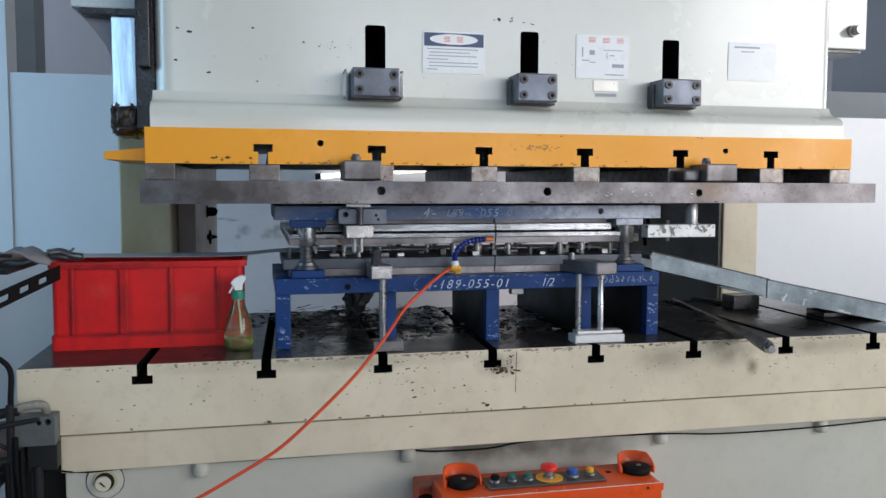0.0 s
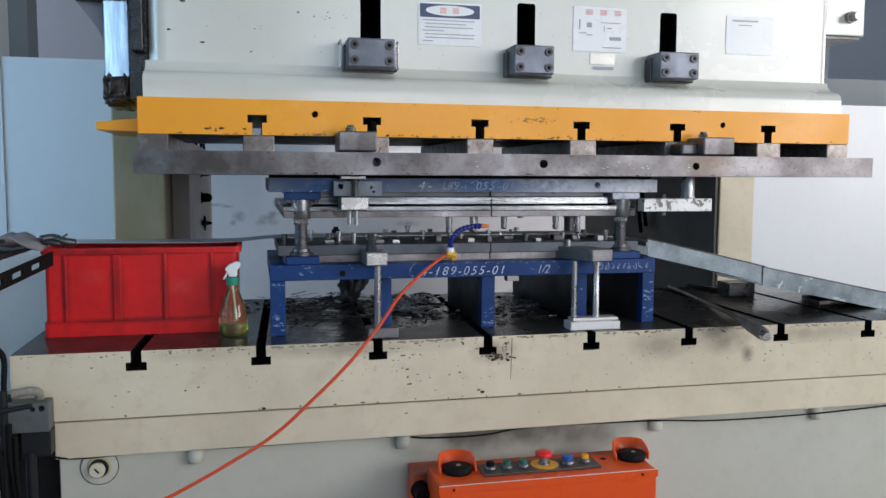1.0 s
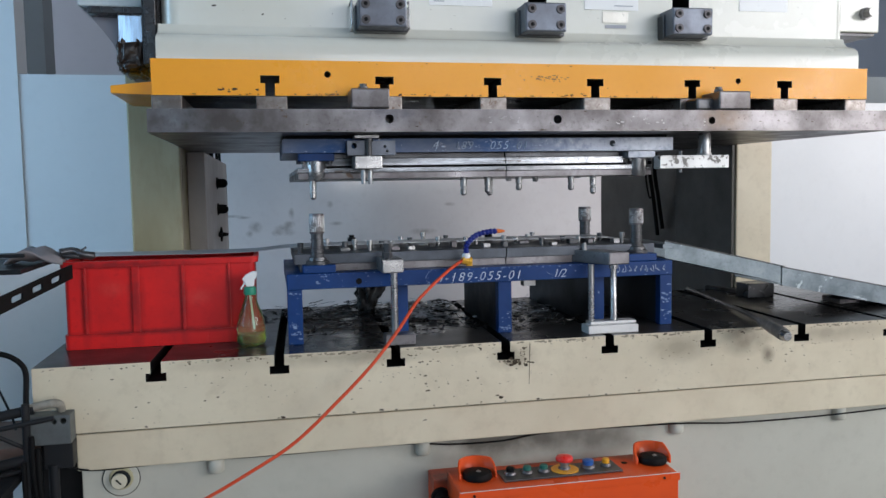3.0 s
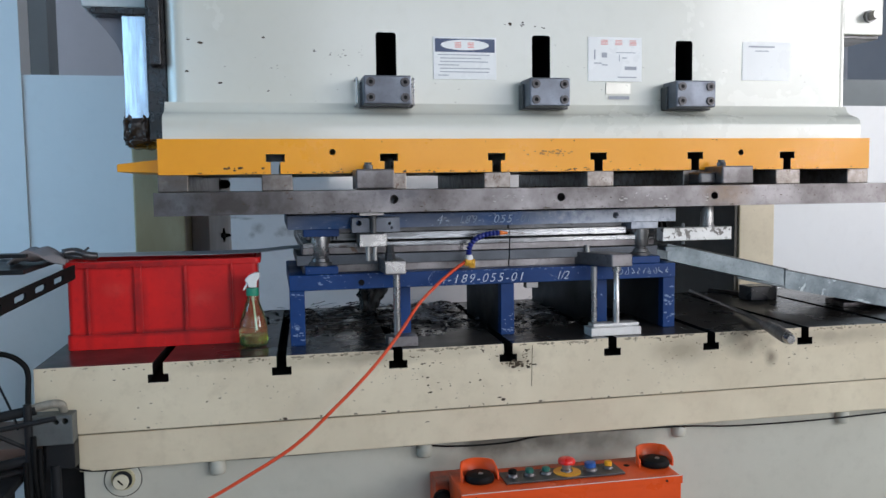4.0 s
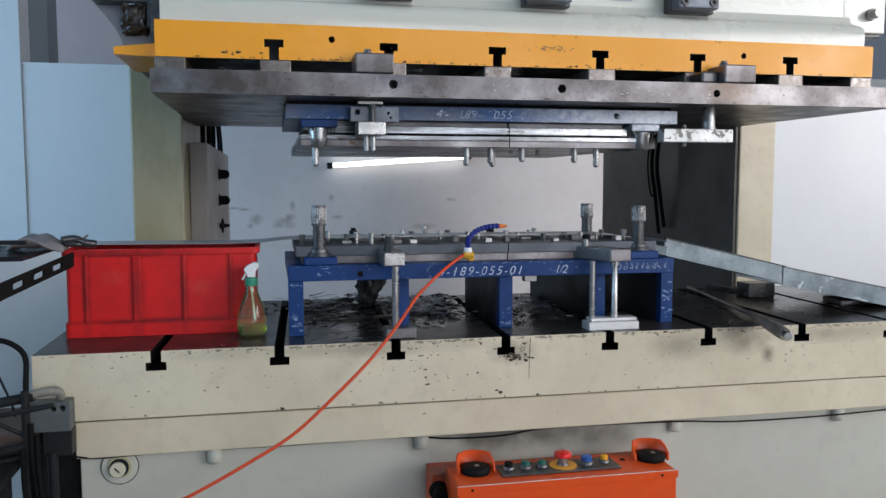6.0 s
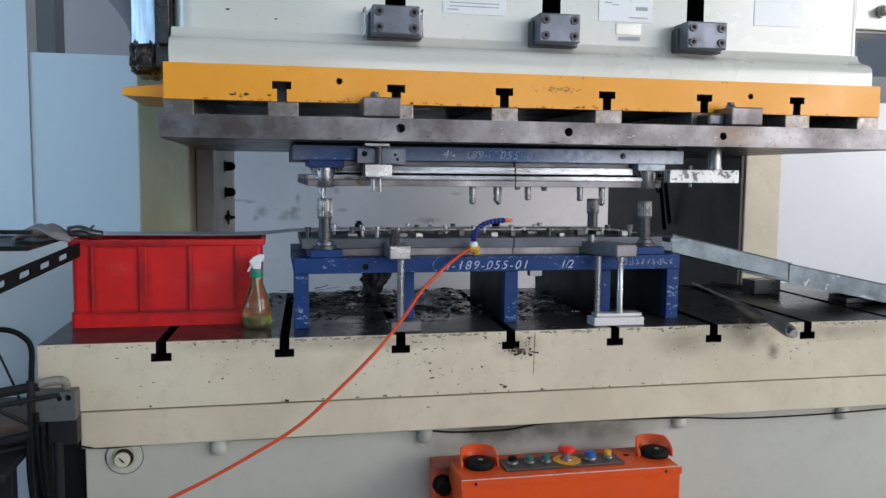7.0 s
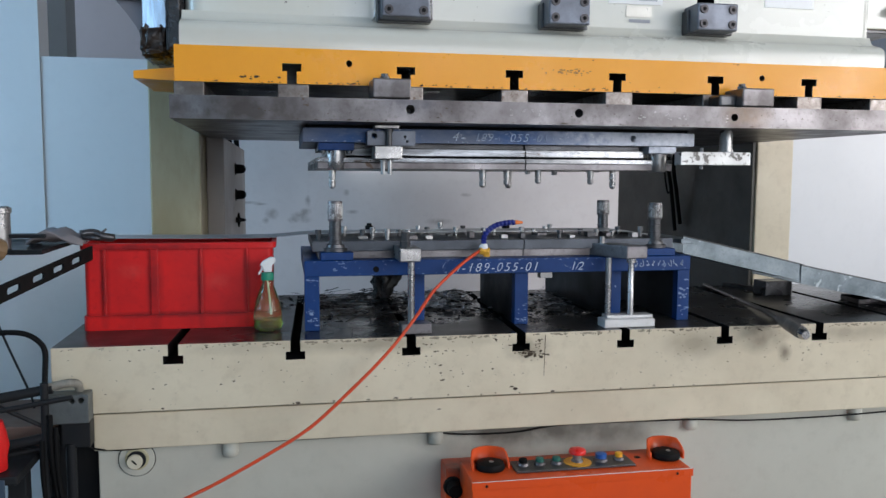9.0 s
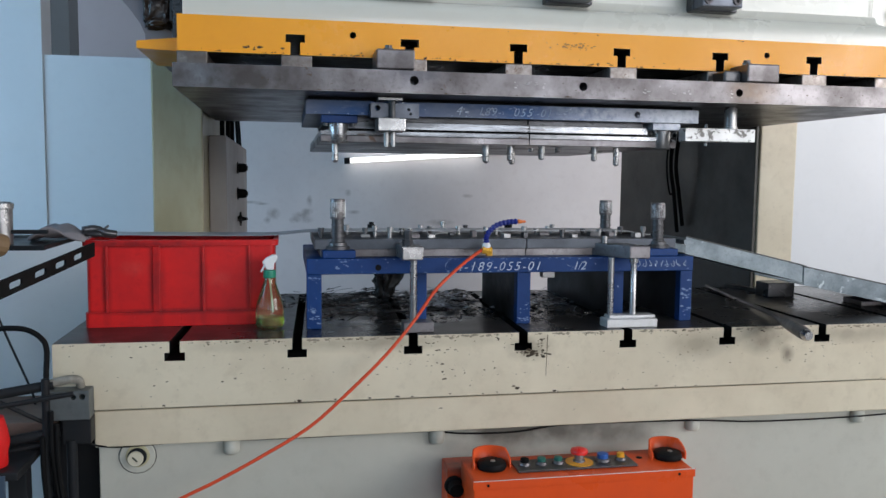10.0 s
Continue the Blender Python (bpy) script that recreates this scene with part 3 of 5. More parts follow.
SLIDE_GAPS = [(0.3 * k - 0.029, 0.3 * k + 0.029, 1.34, 1.402) for k in range(1, 7)] + [(a - 0.004, a + 0.061, 1.4375, 1.741) for a in (0.581, 1.033, 1.482)]


def flakes(name, spots, y, material, parent, seed, label, keep=(-9, 9, -9, 9)):
    """Bare spots where paint has flaked off a face that looks towards -y: (x, z, spread x, spread z, size, count)."""
    rg = random.Random(seed)
    gaps = BOLSTER_GAPS if parent is bolster else SLIDE_GAPS if label.endswith(("plate", "paint")) else []
    bm = bmesh.new()
    for x, z, sx, sz, size, count in spots:
        for _ in range(count):
            cx, cz, rr = rg.gauss(x, sx), rg.gauss(z, sz), size * rg.uniform(0.3, 1.0)
            if not (keep[0] + rr < cx < keep[1] - rr and keep[2] < cz < keep[3]):
                continue
            if any(a < cx < b and c0 < cz < c1 for a, b, c0, c1 in gaps):
                continue
            n = rg.randint(5, 9)
            st = rg.uniform(0.8, 3.2)
            pts = [(cx + st * rr * rg.uniform(0.5, 1.1) * math.cos(6.283 * k / n), cz + rr * rg.uniform(0.5, 1.1) * math.sin(6.283 * k / n)) for k in range(n)]
            v = [bm.verts.new((px, y, pz)) for px, pz in pts]
            c = bm.verts.new((cx, y - 0.0002, cz))
            for k in range(n):
                bm.faces.new((v[k], v[(k + 1) % n], c))
    ob = part(name, bm, material, parent, label)
    ob["kind"] = "stuff"
    return ob


FLAKE = mat("bare_iron_spot", (0.04, 0.03, 0.022), 0.8, second=(0.10, 0.075, 0.05), scale=40, amount=0.7, spec=0.15)
flakes("chipped_paint", [(0.95, 0.825, 0.008, 0.012, 0.003, 14), (0.925, 0.791, 0.018, 0.003, 0.005, 16), (0.945, 0.786, 0.02, 0.004, 0.005, 12), (0.86, 0.83, 0.012, 0.01, 0.0025, 8), (0.66, 0.80, 0.05, 0.02, 0.003, 14), (0.72, 0.745, 0.05, 0.012, 0.003, 14), (0.88, 0.695, 0.006, 0.003, 0.005, 4),
                       (0.3, 0.838, 0.4, 0.008, 0.0025, 30), (1.6, 0.84, 0.35, 0.006, 0.0025, 34), (1.5, 0.75, 0.5, 0.04, 0.002, 22), (0.1, 0.77, 0.2, 0.04, 0.002, 12), (0.9, 0.682, 0.6, 0.0016, 0.003, 34)],
       -0.0006, FLAKE, bolster, 5, "dark chips in the cream paint", keep=(-0.27, 2.37, 0.681, 0.8425))
flakes("greasy_edge", [(1.05, 0.840, 0.75, 0.0016, 0.004, 300), (0.3, 0.838, 0.5, 0.003, 0.002, 60), (1.6, 0.834, 0.4, 0.006, 0.0018, 70)], -0.0005, mat("brown_edge_grease", (0.20, 0.165, 0.115), 0.5, second=(0.34, 0.29, 0.21), scale=40, amount=0.8), bolster, 41, "greasy worn edge of the bolster", (-0.27, 2.37, 0.8, 0.844))
flakes("grime_speckling", [(0.8, 0.76, 0.7, 0.04, 0.0016, 120), (1.7, 0.79, 0.3, 0.03, 0.002, 60), (0.62, 0.79, 0.05, 0.02, 0.0022, 24)], -0.0004, mat("brown_speck", (0.22, 0.18, 0.13), 0.6, second=(0.10, 0.08, 0.06), scale=60, amount=0.8), bolster, 42, "small brown specks on the paint", (-0.27, 2.37, 0.688, 0.844))
bm = bmesh.new()
prism(bm, [[(0.9645, 0.725), (0.9655, 0.725), (0.9675, 0.80), (0.969, 0.838), (0.9672, 0.838), (0.966, 0.80)]], -0.0008, -0.0002)
part("scratch", bm, FLAKE, bolster, "long scratch in the cream paint")
# black bar added to hide the bright wall seen through the slots
bx("slot_end_cover", (-0.28, 2.38, 0.801, 0.816, 0.70, 0.8445), BLACK, bolster, "dark bar added to close the slot ends", 0)

# ---- the moving slide ----
slide = thing("press_slide", (1.043, 0.4, 1.345), "pale painted press slide with an orange-yellow face plate", "press slide")
bm = bmesh.new()
prism(bm, [rect(0.072, 2.030, 1.50, 2.44), rrect(0.581, 0.638, 1.46 + 0.09, 1.735, 0.008), rrect(1.033, 1.088, 1.55, 1.737, 0.008), rrect(1.482, 1.537, 1.55, 1.732, 0.008)], 0.19, 0.42)
sb = part("slide_body", bm, PALE, slide, "pale green-grey painted slide body")
# opening walls and the core behind are black, for the shade inside
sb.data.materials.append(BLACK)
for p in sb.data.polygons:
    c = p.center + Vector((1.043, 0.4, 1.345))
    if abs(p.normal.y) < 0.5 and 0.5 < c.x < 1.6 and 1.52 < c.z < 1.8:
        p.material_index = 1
for x0, sgn in ((0.072, -1), (2.030, 1)):
    bm = bmesh.new()
    arc = [(x0 + sgn * 0.05 * math.sin(radians(a)), 0.24 - 0.05 * math.cos(radians(a))) for a in range(0, 91, 9)]
    prism(bm, [arc + [(x0 + sgn * 0.05, 0.42), (x0, 0.42)]], 1.50, 2.44, "z")
    e = part("rounded_edge", bm, PALE, slide, "rounded edge of the slide body", 0, True)
    e.modifiers.new("split", "EDGE_SPLIT").split_angle = radians(40)
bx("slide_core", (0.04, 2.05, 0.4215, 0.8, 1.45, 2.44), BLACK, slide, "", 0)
bm = bmesh.new()
prof = [(0.45, 1.4385), (0.118, 1.4385), (0.118, 1.478), (0.122, 1.492), (0.134, 1.502), (0.152, 1.508), (0.170, 1.514), (0.182, 1.524), (0.1885, 1.54), (0.45, 1.54)]
prism(bm, [prof], 0.018, 2.064, "x")
ft = part("slide_foot", bm, PALE, slide, "pale curved foot of the slide body", 0, True)
ft.modifiers.new("split", "EDGE_SPLIT").split_angle = radians(50)
bm = bmesh.new()
prism(bm, [slot_profile([0.3 * i + 0.3 for i in range(6)], 0.006, 2.081, 1.3455, 1.4375, False, 0.0125, 0.0245, 0.020, 0.052), circle(0.449, 1.402, 0.0085), circle(1.647, 1.396, 0.0085)], 0.10, 0.72)
plate = part("face_plate", bm, YELLOW, slide, "chipped orange-yellow slide plate with slots")
plate.data.materials.append(DARK_STEEL)
for p in plate.data.polygons:
    c = p.center + Vector((1.043, 0.4, 1.345))
    if abs(p.normal.y) < 0.5 and 0.01 < c.x < 2.07 and c.z < 1.42:
        p.material_index = 1
bm = bmesh.new()
prism(bm, [[(-0.103, 1.356), (0.004, 1.352), (0.004, 1.388), (-0.103, 1.376)]], 0.16, 0.5)
part("side_lug", bm, YELLOW, slide, "orange-yellow lug at the end of the plate", 0.003)
bx("guide_bar", (-0.094, -0.030, 0.26, 0.6, 1.50, 2.2), POLISHED, slide, "bright oiled slide guide", 0.003)
bx("guide_edge", (-0.0295, 0.0215, 0.24, 0.6, 1.44, 2.3), OILBLACK, slide, "black greasy edge of the guide", 0.004)
bm = bmesh.new()
bmesh.ops.create_icosphere(bm, subdivisions=5, radius=1.0)
for v in bm.verts:
    c = Vector([math.copysign(abs(u) ** 0.45, u) for u in v.co])
    d = 1 + 0.16 * noise.noise(v.co * 4.0) + 0.10 * noise.noise(v.co * 11.0)
    v.co = Vector((-0.064 + 0.039 * c.x * d, 0.36 + 0.108 * c.y * d, 1.474 + 0.048 * c.z * d))
part("grease_lump", bm, GREASE, slide, "lump of old brown grease", 0, True)


SCREW = mat("blackened_screw", (0.055, 0.052, 0.055), 0.45, 0.6, second=(0.12, 0.11, 0.11), scale=40, amount=0.6)
SPACER = mat("stained_spacer_steel", (0.34, 0.31, 0.285), 0.42, 0.55, second=(0.17, 0.13, 0.11), scale=40, amount=1.0, chips=(0.15, 0.105, 0.08), chip_scale=70, chip_level=0.60, bump=0.15)
# spacers go darker towards the left
stain_or_light(SPACER, (-0.95, -0.30, 0.083), (0.45, 0.4, 0.2), (0.09, 0.075, 0.065), 0.85, 30)


def stop_block(x0, x1, z0, z1):
    """Bolted block in front of a slot of the slide."""
    b = bx("stop_block", (x0, x1, 0.10, 0.186, z0, z1), BLOCKGREY, slide, "grey steel block with four socket screws", 0.004)
    bx("backing", (x0 - 0.006, x1 + 0.012, 0.150, 0.188, z0 - 0.004, z1 - 0.012), DARK_STEEL, b, "", 0.003)
    for sx in (x0 + 0.018, x1 - 0.018):
        for sz in (z0 + 0.018, z1 - 0.018):
            ring = [(sx + 0.0105 * math.cos(a * math.pi / 8), 0.0985, sz + 0.0105 * math.sin(a * math.pi / 8)) for a in range(17)]
            s = rod("screw", [(sx, 0.0995, sz), (sx, 0.0955, sz)], [0.0125, 0.012], SCREW, b, "dark socket screw", 14)
            rod("socket", [(sx, 0.0954, sz), (sx, 0.0948, sz)], 0.006, BLACK, s, "", 6, False)
    return b


b1 = stop_block(0.536, 0.665, 1.529, 1.606)
stop_block(0.997, 1.116, 1.527, 1.606)
stop_block(1.439, 1.564, 1.527, 1.604)
for s in (0, 1):
    x = 0.536 - 0.016 if not s else 0.665 + 0.01
    rod("wire_handle", smooth_path([(x, 0.185, 1.60), (x, 0.13, 1.602), (x, 0.125, 1.59), (x, 0.125, 1.54), (x, 0.13, 1.53), (x, 0.185, 1.532)], 4), 0.0025, BRIGHT, b1, "bent wire clip")


def sticker(name, x0, x1, z0, z1, label):
    return bx(name, (x0, x1, 0.1875, 0.1895, z0, z1), PAPER, slide, label, 0.0004)


def bars(parent, name, rows, material, label=""):
    for x0, x1, z0, z1 in rows:
        bx(name, (x0, x1, 0.1866, 0.1874, z0, z1), material, parent, label, 0)


s1 = sticker("warning_label", 0.743, 0.926, 1.609, 1.727, "white label with a navy heading oval")
bars(s1, "heading", [(0.748, 0.921, 1.685, 1.722)], INK_BLUE, "navy heading field")
bm = bmesh.new()
prism(bm, [[(0.834 + 0.070 * math.cos(a * math.pi / 16), 1.7045 + 0.0145 * math.sin(a * math.pi / 16)) for a in range(32)]], 0.1858, 0.1864)
part("oval", bm, PAPER, s1, "white oval")
for x in (0.805, 0.842):
    for k in range(4):
        bx("heading_text", (x, x + 0.018, 0.1852, 0.1857, 1.697 + k * 0.0042, 1.6992 + k * 0.0042), INK_RED, s1, "red heading stroke", 0)
bars(s1, "text_line", [(0.756 + (0.006 if k % 3 else 0), 0.756 + w, 1.676 - 0.0095 * k, 1.6785 - 0.0095 * k) for k, w in enumerate((0.150, 0.125, 0.145, 0.06, 0.150, 0.148, 0.03))], INK_GREY, "rows of small grey text")
s2 = sticker("notice_label", 1.204, 1.372, 1.609, 1.737, "white notice with red heading and drawing")
bars(s2, "heading", [(1.243 + 0.045 * k, 1.264 + 0.045 * k, 1.715 + 0.004 * j, 1.7168 + 0.004 * j) for k in range(3) for j in range(4)], INK_RED, "three red heading characters")
bars(s2, "drawing", [(1.222, 1.226, 1.672, 1.70), (1.222, 1.245, 1.66, 1.663), (1.246, 1.262, 1.678, 1.692), (1.246, 1.264, 1.655, 1.658), (1.29, 1.352, 1.692, 1.694), (1.30, 1.302, 1.668, 1.686), (1.31, 1.325, 1.676, 1.679), (1.318, 1.355, 1.643, 1.653), (1.296, 1.355, 1.62, 1.623)], INK_GREY, "grey drawing and text bars")
s3 = sticker("pale_label", 1.702, 1.866, 1.618, 1.734, "faded white label with a faint heading")
bars(s3, "heading", [(1.722, 1.81, 1.717, 1.722), (1.745, 1.79, 1.705, 1.708)], INK_GREY, "faint grey heading")
t1 = bx("maker_plate", (1.259, 1.338, 0.1875, 0.1895, 1.572, 1.604), TAG, slide, "small aluminium plate", 0.0006)
bars(slide, "plate_strip", [(1.268, 1.333, 1.557, 1.566)], INK_GREY, "dark lettered strip")

SPOTS = ((0.113, 1.696, 0.0075), (0.278, 1.713, 0.006), (0.078, 1.622, 0.006), (0.162, 1.591, 0.0055), (0.296, 1.632, 0.004), (0.411, 1.681, 0.0035), (0.492, 1.685, 0.003), (0.287, 1.572, 0.003), (0.084, 1.706, 0.004))
flakes("oil_spotting", [(x, z, 0.001, 0.001, 0.62 * r, 3) for x, z, r in SPOTS] + [(0.47, 1.672, 0.02, 0.006, 0.002, 8), (1.0, 1.765, 0.05, 0.004, 0.004, 10)], 0.1893, FLAKE, slide, 8, "dark oil spots on the pale paint", keep=(0.07, 2.0, 1.53, 2.2))
flakes("chipped_paint", [(0.5, 1.3485, 0.3, 0.0018, 0.003, 60), (1.3, 1.3485, 0.4, 0.0018, 0.0025, 60), (0.9, 1.354, 0.5, 0.006, 0.002, 22), (0.24, 1.362, 0.04, 0.002, 0.004, 8), (1.2, 1.432, 0.5, 0.002, 0.002, 12)], 0.0994, FLAKE, slide, 9, "chipped edge of the orange-yellow plate", keep=(0.01, 2.075, 1.347, 1.436))
flakes("grime_speckling", [(0.6, 1.62, 0.5, 0.08, 0.0016, 60), (1.6, 1.66, 0.3, 0.06, 0.0016, 36), (0.3, 1.53, 0.2, 0.004, 0.0025, 16)], 0.1894, mat("faint_oil_speck", (0.34, 0.33, 0.27), 0.5, amount=0.5), slide, 44, "faint oil specks on the pale paint", (0.075, 2.01, 1.542, 2.2))
flakes("rub_mark", [(1.06, 1.398, 0.03, 0.004, 0.003, 46)], 0.0995, mat("rubbed_paint", (0.36, 0.16, 0.03), 0.5, amount=0.6), slide, 10, "rubbed dark mark on the plate")

# ---- the upper die set, clamped to the slide ----
upper = thing("upper_die_set", (1.043, 0.4, 1.24), "steel upper die set on a thick steel plate with blue shoe", "die set")
bm = bmesh.new()
prism(bm, [rrect(0.008, 2.070, 1.2435, 1.3005, 0.002), circle(0.594, 1.276, 0.0115), circle(1.044, 1.275, 0.0115), circle(1.494, 1.272, 0.0105)], -0.02, 0.05)
box(bm, 0.008, 2.070, 0.0502, 1.20, 1.2435, 1.3005)
part("mounting_plate", bm, STEEL, upper, "thick stained steel mounting plate", 0.002)
for i, (x0, x1) in enumerate(((0.005, 0.08), (0.263, 0.343), (0.575, 0.645), (0.864, 0.940), (1.162, 1.242), (1.463, 1.545), (1.757, 1.838), (2.008, 2.081))):
    bx("spacer_bar", (x0, x1, 0.09 + 0.012 * (i % 2), 0.75, 1.3008, 1.3452), SPACER, upper, "worn steel spacer bar", 0.003)
bm = bmesh.new()
prism(bm, [rrect(0.327, 1.450, 1.197, 1.2345, 0.002), circle(1.261, 1.2175, 0.009)], 0.12, 0.16)
box(bm, 0.327, 1.450, 0.1602, 0.74, 1.197, 1.2345)
part("upper_shoe", bm, BLUE_WORN, upper, "worn blue painted steel shoe", 0.002)
bx("shoe_packing", (0.335, 1.44, 0.14, 0.59, 1.2347, 1.2433), BLACK, upper, "", 0)
for n, x0, x1, z0, z1, y, m in (("punch_plate", 0.380, 0.948, 1.183, 1.1965, 0.165, DARK_STEEL), ("punch_plate", 0.952, 1.30, 1.183, 1.1965, 0.165, DARK_STEEL),
                                ("backing_plate", 0.40, 0.9495, 1.1625, 1.1825, 0.155, LAYER), ("backing_plate", 0.9515, 1.31, 1.1625, 1.1825, 0.155, LAYER),
                                ("stripper_plate", 0.366, 0.9495, 1.1445, 1.1575, 0.150, LAYER), ("stripper_plate", 0.9515, 1.398, 1.1445, 1.1575, 0.150, LAYER),
                                ("stripper_face", 0.366, 0.9495, 1.1265, 1.1442, 0.152, STEEL), ("stripper_face", 0.9515, 1.398, 1.1265, 1.1442, 0.152, STEEL)):
    bx(n, (x0, x1, y, 1.12 if n.startswith("stripper") else 0.70, z0, z1), m, upper, "", 0.0012)
bx("gap_filler", (0.42, 1.37, 0.18, 0.54, 1.1576, 1.1624), BLACK, upper, "", 0)
for x0, x1, y in ((0.368, 0.464, 0.13), (1.314, 1.400, 0.13), (1.27, 1.35, 0.52)):
    h = bx("bush_housing", (x0, x1, y, y + 0.07, 1.176, 1.1968), BLUE if x0 < 1 else BLUE_WORN, upper, "blue painted bush housing", 0.002)
    xc = (x0 + x1) / 2
    lathe("bush", xc, y + 0.036, [(0.027, 1.1755), (0.027, 1.15), (0.026, 1.126), (0.0235, 1.123)], BRIGHT, h, "bright steel guide bush")
    for k in (x0 + 0.012, x1 - 0.012):
        lathe("cap_screw", k, y + 0.014, [(0.007, 1.1755), (0.007, 1.168)], DARK_STEEL, h, "", 10)
for x, y, l in ((0.408, 0.2, 0.056), (0.837, 0.2, 0.052), (0.86, 0.3, 0.02), (0.909, 0.2, 0.046), (0.925, 0.24, 0.054), (1.003, 0.2, 0.040), (1.164, 0.2, 0.042), (1.233, 0.2, 0.055), (1.10, 0.34, 0.015), (1.02, 0.36, 0.012)):
    lathe("pilot_pin", x, y, [(0.0095, 1.127), (0.0095, 1.127 - l * 0.5), (0.0075, 1.127 - l * 0.52), (0.0075, 1.127 - l * 0.62), (0.0095, 1.127 - l * 0.64), (0.009, 1.127 - l * 0.9), (0.004, 1.127 - l)], BRIGHT, upper, "bright pilot pin", 18, False)
writing("chalk_number", "4-", 0.730, 0.119, 1.2045, 0.034, CHALK, upper, "white chalk writing", 1.35)
writing("chalk_number", "189-", 0.792, 0.119, 1.2045, 0.031, CHALK_FADED, upper, "faded chalk writing", 1.2)
writing("chalk_number", "055", 0.893, 0.119, 1.204, 0.032, CHALK, upper, "white chalk writing", 1.2)
writing("chalk_number", "-01", 0.958, 0.119, 1.204, 0.031, CHALK_FADED, upper, "faded chalk writing", 1.15)

flakes("scraped_paint", [(0.75, 1.2, 0.3, 0.0012, 0.002, 30), (1.15, 1.225, 0.2, 0.006, 0.002, 26), (1.2, 1.215, 0.15, 0.010, 0.0025, 30), (0.5, 1.2, 0.1, 0.001, 0.002, 10)], 0.1192, mat("bare_scraped_steel", (0.42, 0.45, 0.50), 0.5, second=(0.2, 0.24, 0.32), scale=40, amount=0.8), upper, 24, "bare scrapes in the blue paint", keep=(0.33, 1.445, 1.199, 1.233))

flakes("scratching", [(0.90, 1.275, 0.025, 0.008, 0.003, 16), (1.28, 1.272, 0.05, 0.006, 0.003, 16), (1.47, 1.27, 0.003, 0.008, 0.003, 5)], -0.0206, mat("pale_scratch", (0.40, 0.38, 0.37), 0.5, second=(0.26, 0.25, 0.24), scale=40, amount=0.8), upper, 31, "pale scratches on the steel plate", keep=(0.012, 2.065, 1.246, 1.298))
flakes("pitting", [(0.9, 1.246, 0.6, 0.0015, 0.003, 50), (0.4, 1.27, 0.3, 0.012, 0.0018, 26), (1.6, 1.272, 0.25, 0.012, 0.0018, 26)], -0.0205, FLAKE, upper, 32, "dark pits on the steel plate", keep=(0.012, 2.065, 1.2455, 1.298))

# clamps that hold the plate to the slide
def slide_clamp(x0, x1, back):
    t = thing("slide_clamp", ((x0 + x1) / 2, 0.03, 1.302), "worn steel clamp block bolted under the slide", "clamp", "slide clamps")
    bx("clamp_block", (x0, x1, -0.012, back, 1.3035, 1.354), STEEL, t, "", 0.004)
    xm = (x0 + x1) / 2 - 0.01
    lathe("clamp_bolt", xm, 0.06, [(0.013, 1.3545), (0.013, 1.366), (0.0095, 1.3665), (0.0095, 1.373)], DARK_STEEL, t, "", 8)
    return t


clamps = [slide_clamp(0.499, 0.597, 0.088), slide_clamp(1.522, 1.618, 0.088)]
bx("clamp_arm", (1.47, 1.5215, 0.02, 0.088, 1.304, 1.338), DARK_STEEL, clamps[1], "", 0.006)

front_clamp = thing("die_clamp", (0.56, 0.06, 1.24), "bolted steel clamp at the front of the upper die", "clamp")
bx("top_pad", (0.512, 0.577, 0.06, 0.118, 1.2325, 1.2405), BRIGHT, front_clamp, "", 0.001)
bm = bmesh.new()
prism(bm, [rrect(0.494, 0.622, 1.188, 1.2265, 0.002), circle(0.512, 1.213, 0.0075), circle(0.594, 1.2105, 0.004), circle(0.6, 1.199, 0.0035)], 0.075, 0.1185)
part("clamp_plate", bm, BLOCKGREY, front_clamp, "grey steel plate with bolt holes", 0.001)
lathe("clamp_bolt", 0.55, 0.068, [(0.011, 1.2322), (0.011, 1.224), (0.008, 1.2235), (0.008, 1.186)], DARK_STEEL, front_clamp)
bx("clamp_block", (0.509, 0.581, 0.035, 0.112, 1.1515, 1.1855), BRIGHT, front_clamp, "bright steel block", 0.002)
lathe("stud", 0.535, 0.075, [(0.0065, 1.151), (0.0065, 1.112)], BRIGHT, front_clamp, "", 10)
lathe("stud", 0.553, 0.075, [(0.0065, 1.151), (0.0065, 1.112)], BRIGHT, front_clamp, "", 10)

side_bar = thing("hanging_bar", (1.49, 0.07, 1.24), "spotted bright steel bar hung on a stud", "bar")
bx("bar", (1.379, 1.596, 0.06, 0.10, 1.1425, 1.180), SPECKLED, side_bar, "", 0.002)
lathe("stud", 1.528, 0.08, [(0.021, 1.1802), (0.021, 1.186), (0.018, 1.187), (0.018, 1.236), (0.016, 1.2430)], BRIGHT, side_bar, "bright round stud", 18)
lathe("screw", 1.453, 0.08, [(0.005, 1.131), (0.005, 1.192)], BRIGHT, side_bar, "", 8)

# ---- the lower die set on its blue stand ----
lower = thing("lower_die_set", (0.89, 0.3, 0.8455), "steel lower die on a chipped blue stand with parallels", "die set")
bx("stand_top", (0.327, 1.448, 0.115, 0.60, 0.9945, 1.037), BLUE, lower, "chipped blue painted stand top", 0.002)
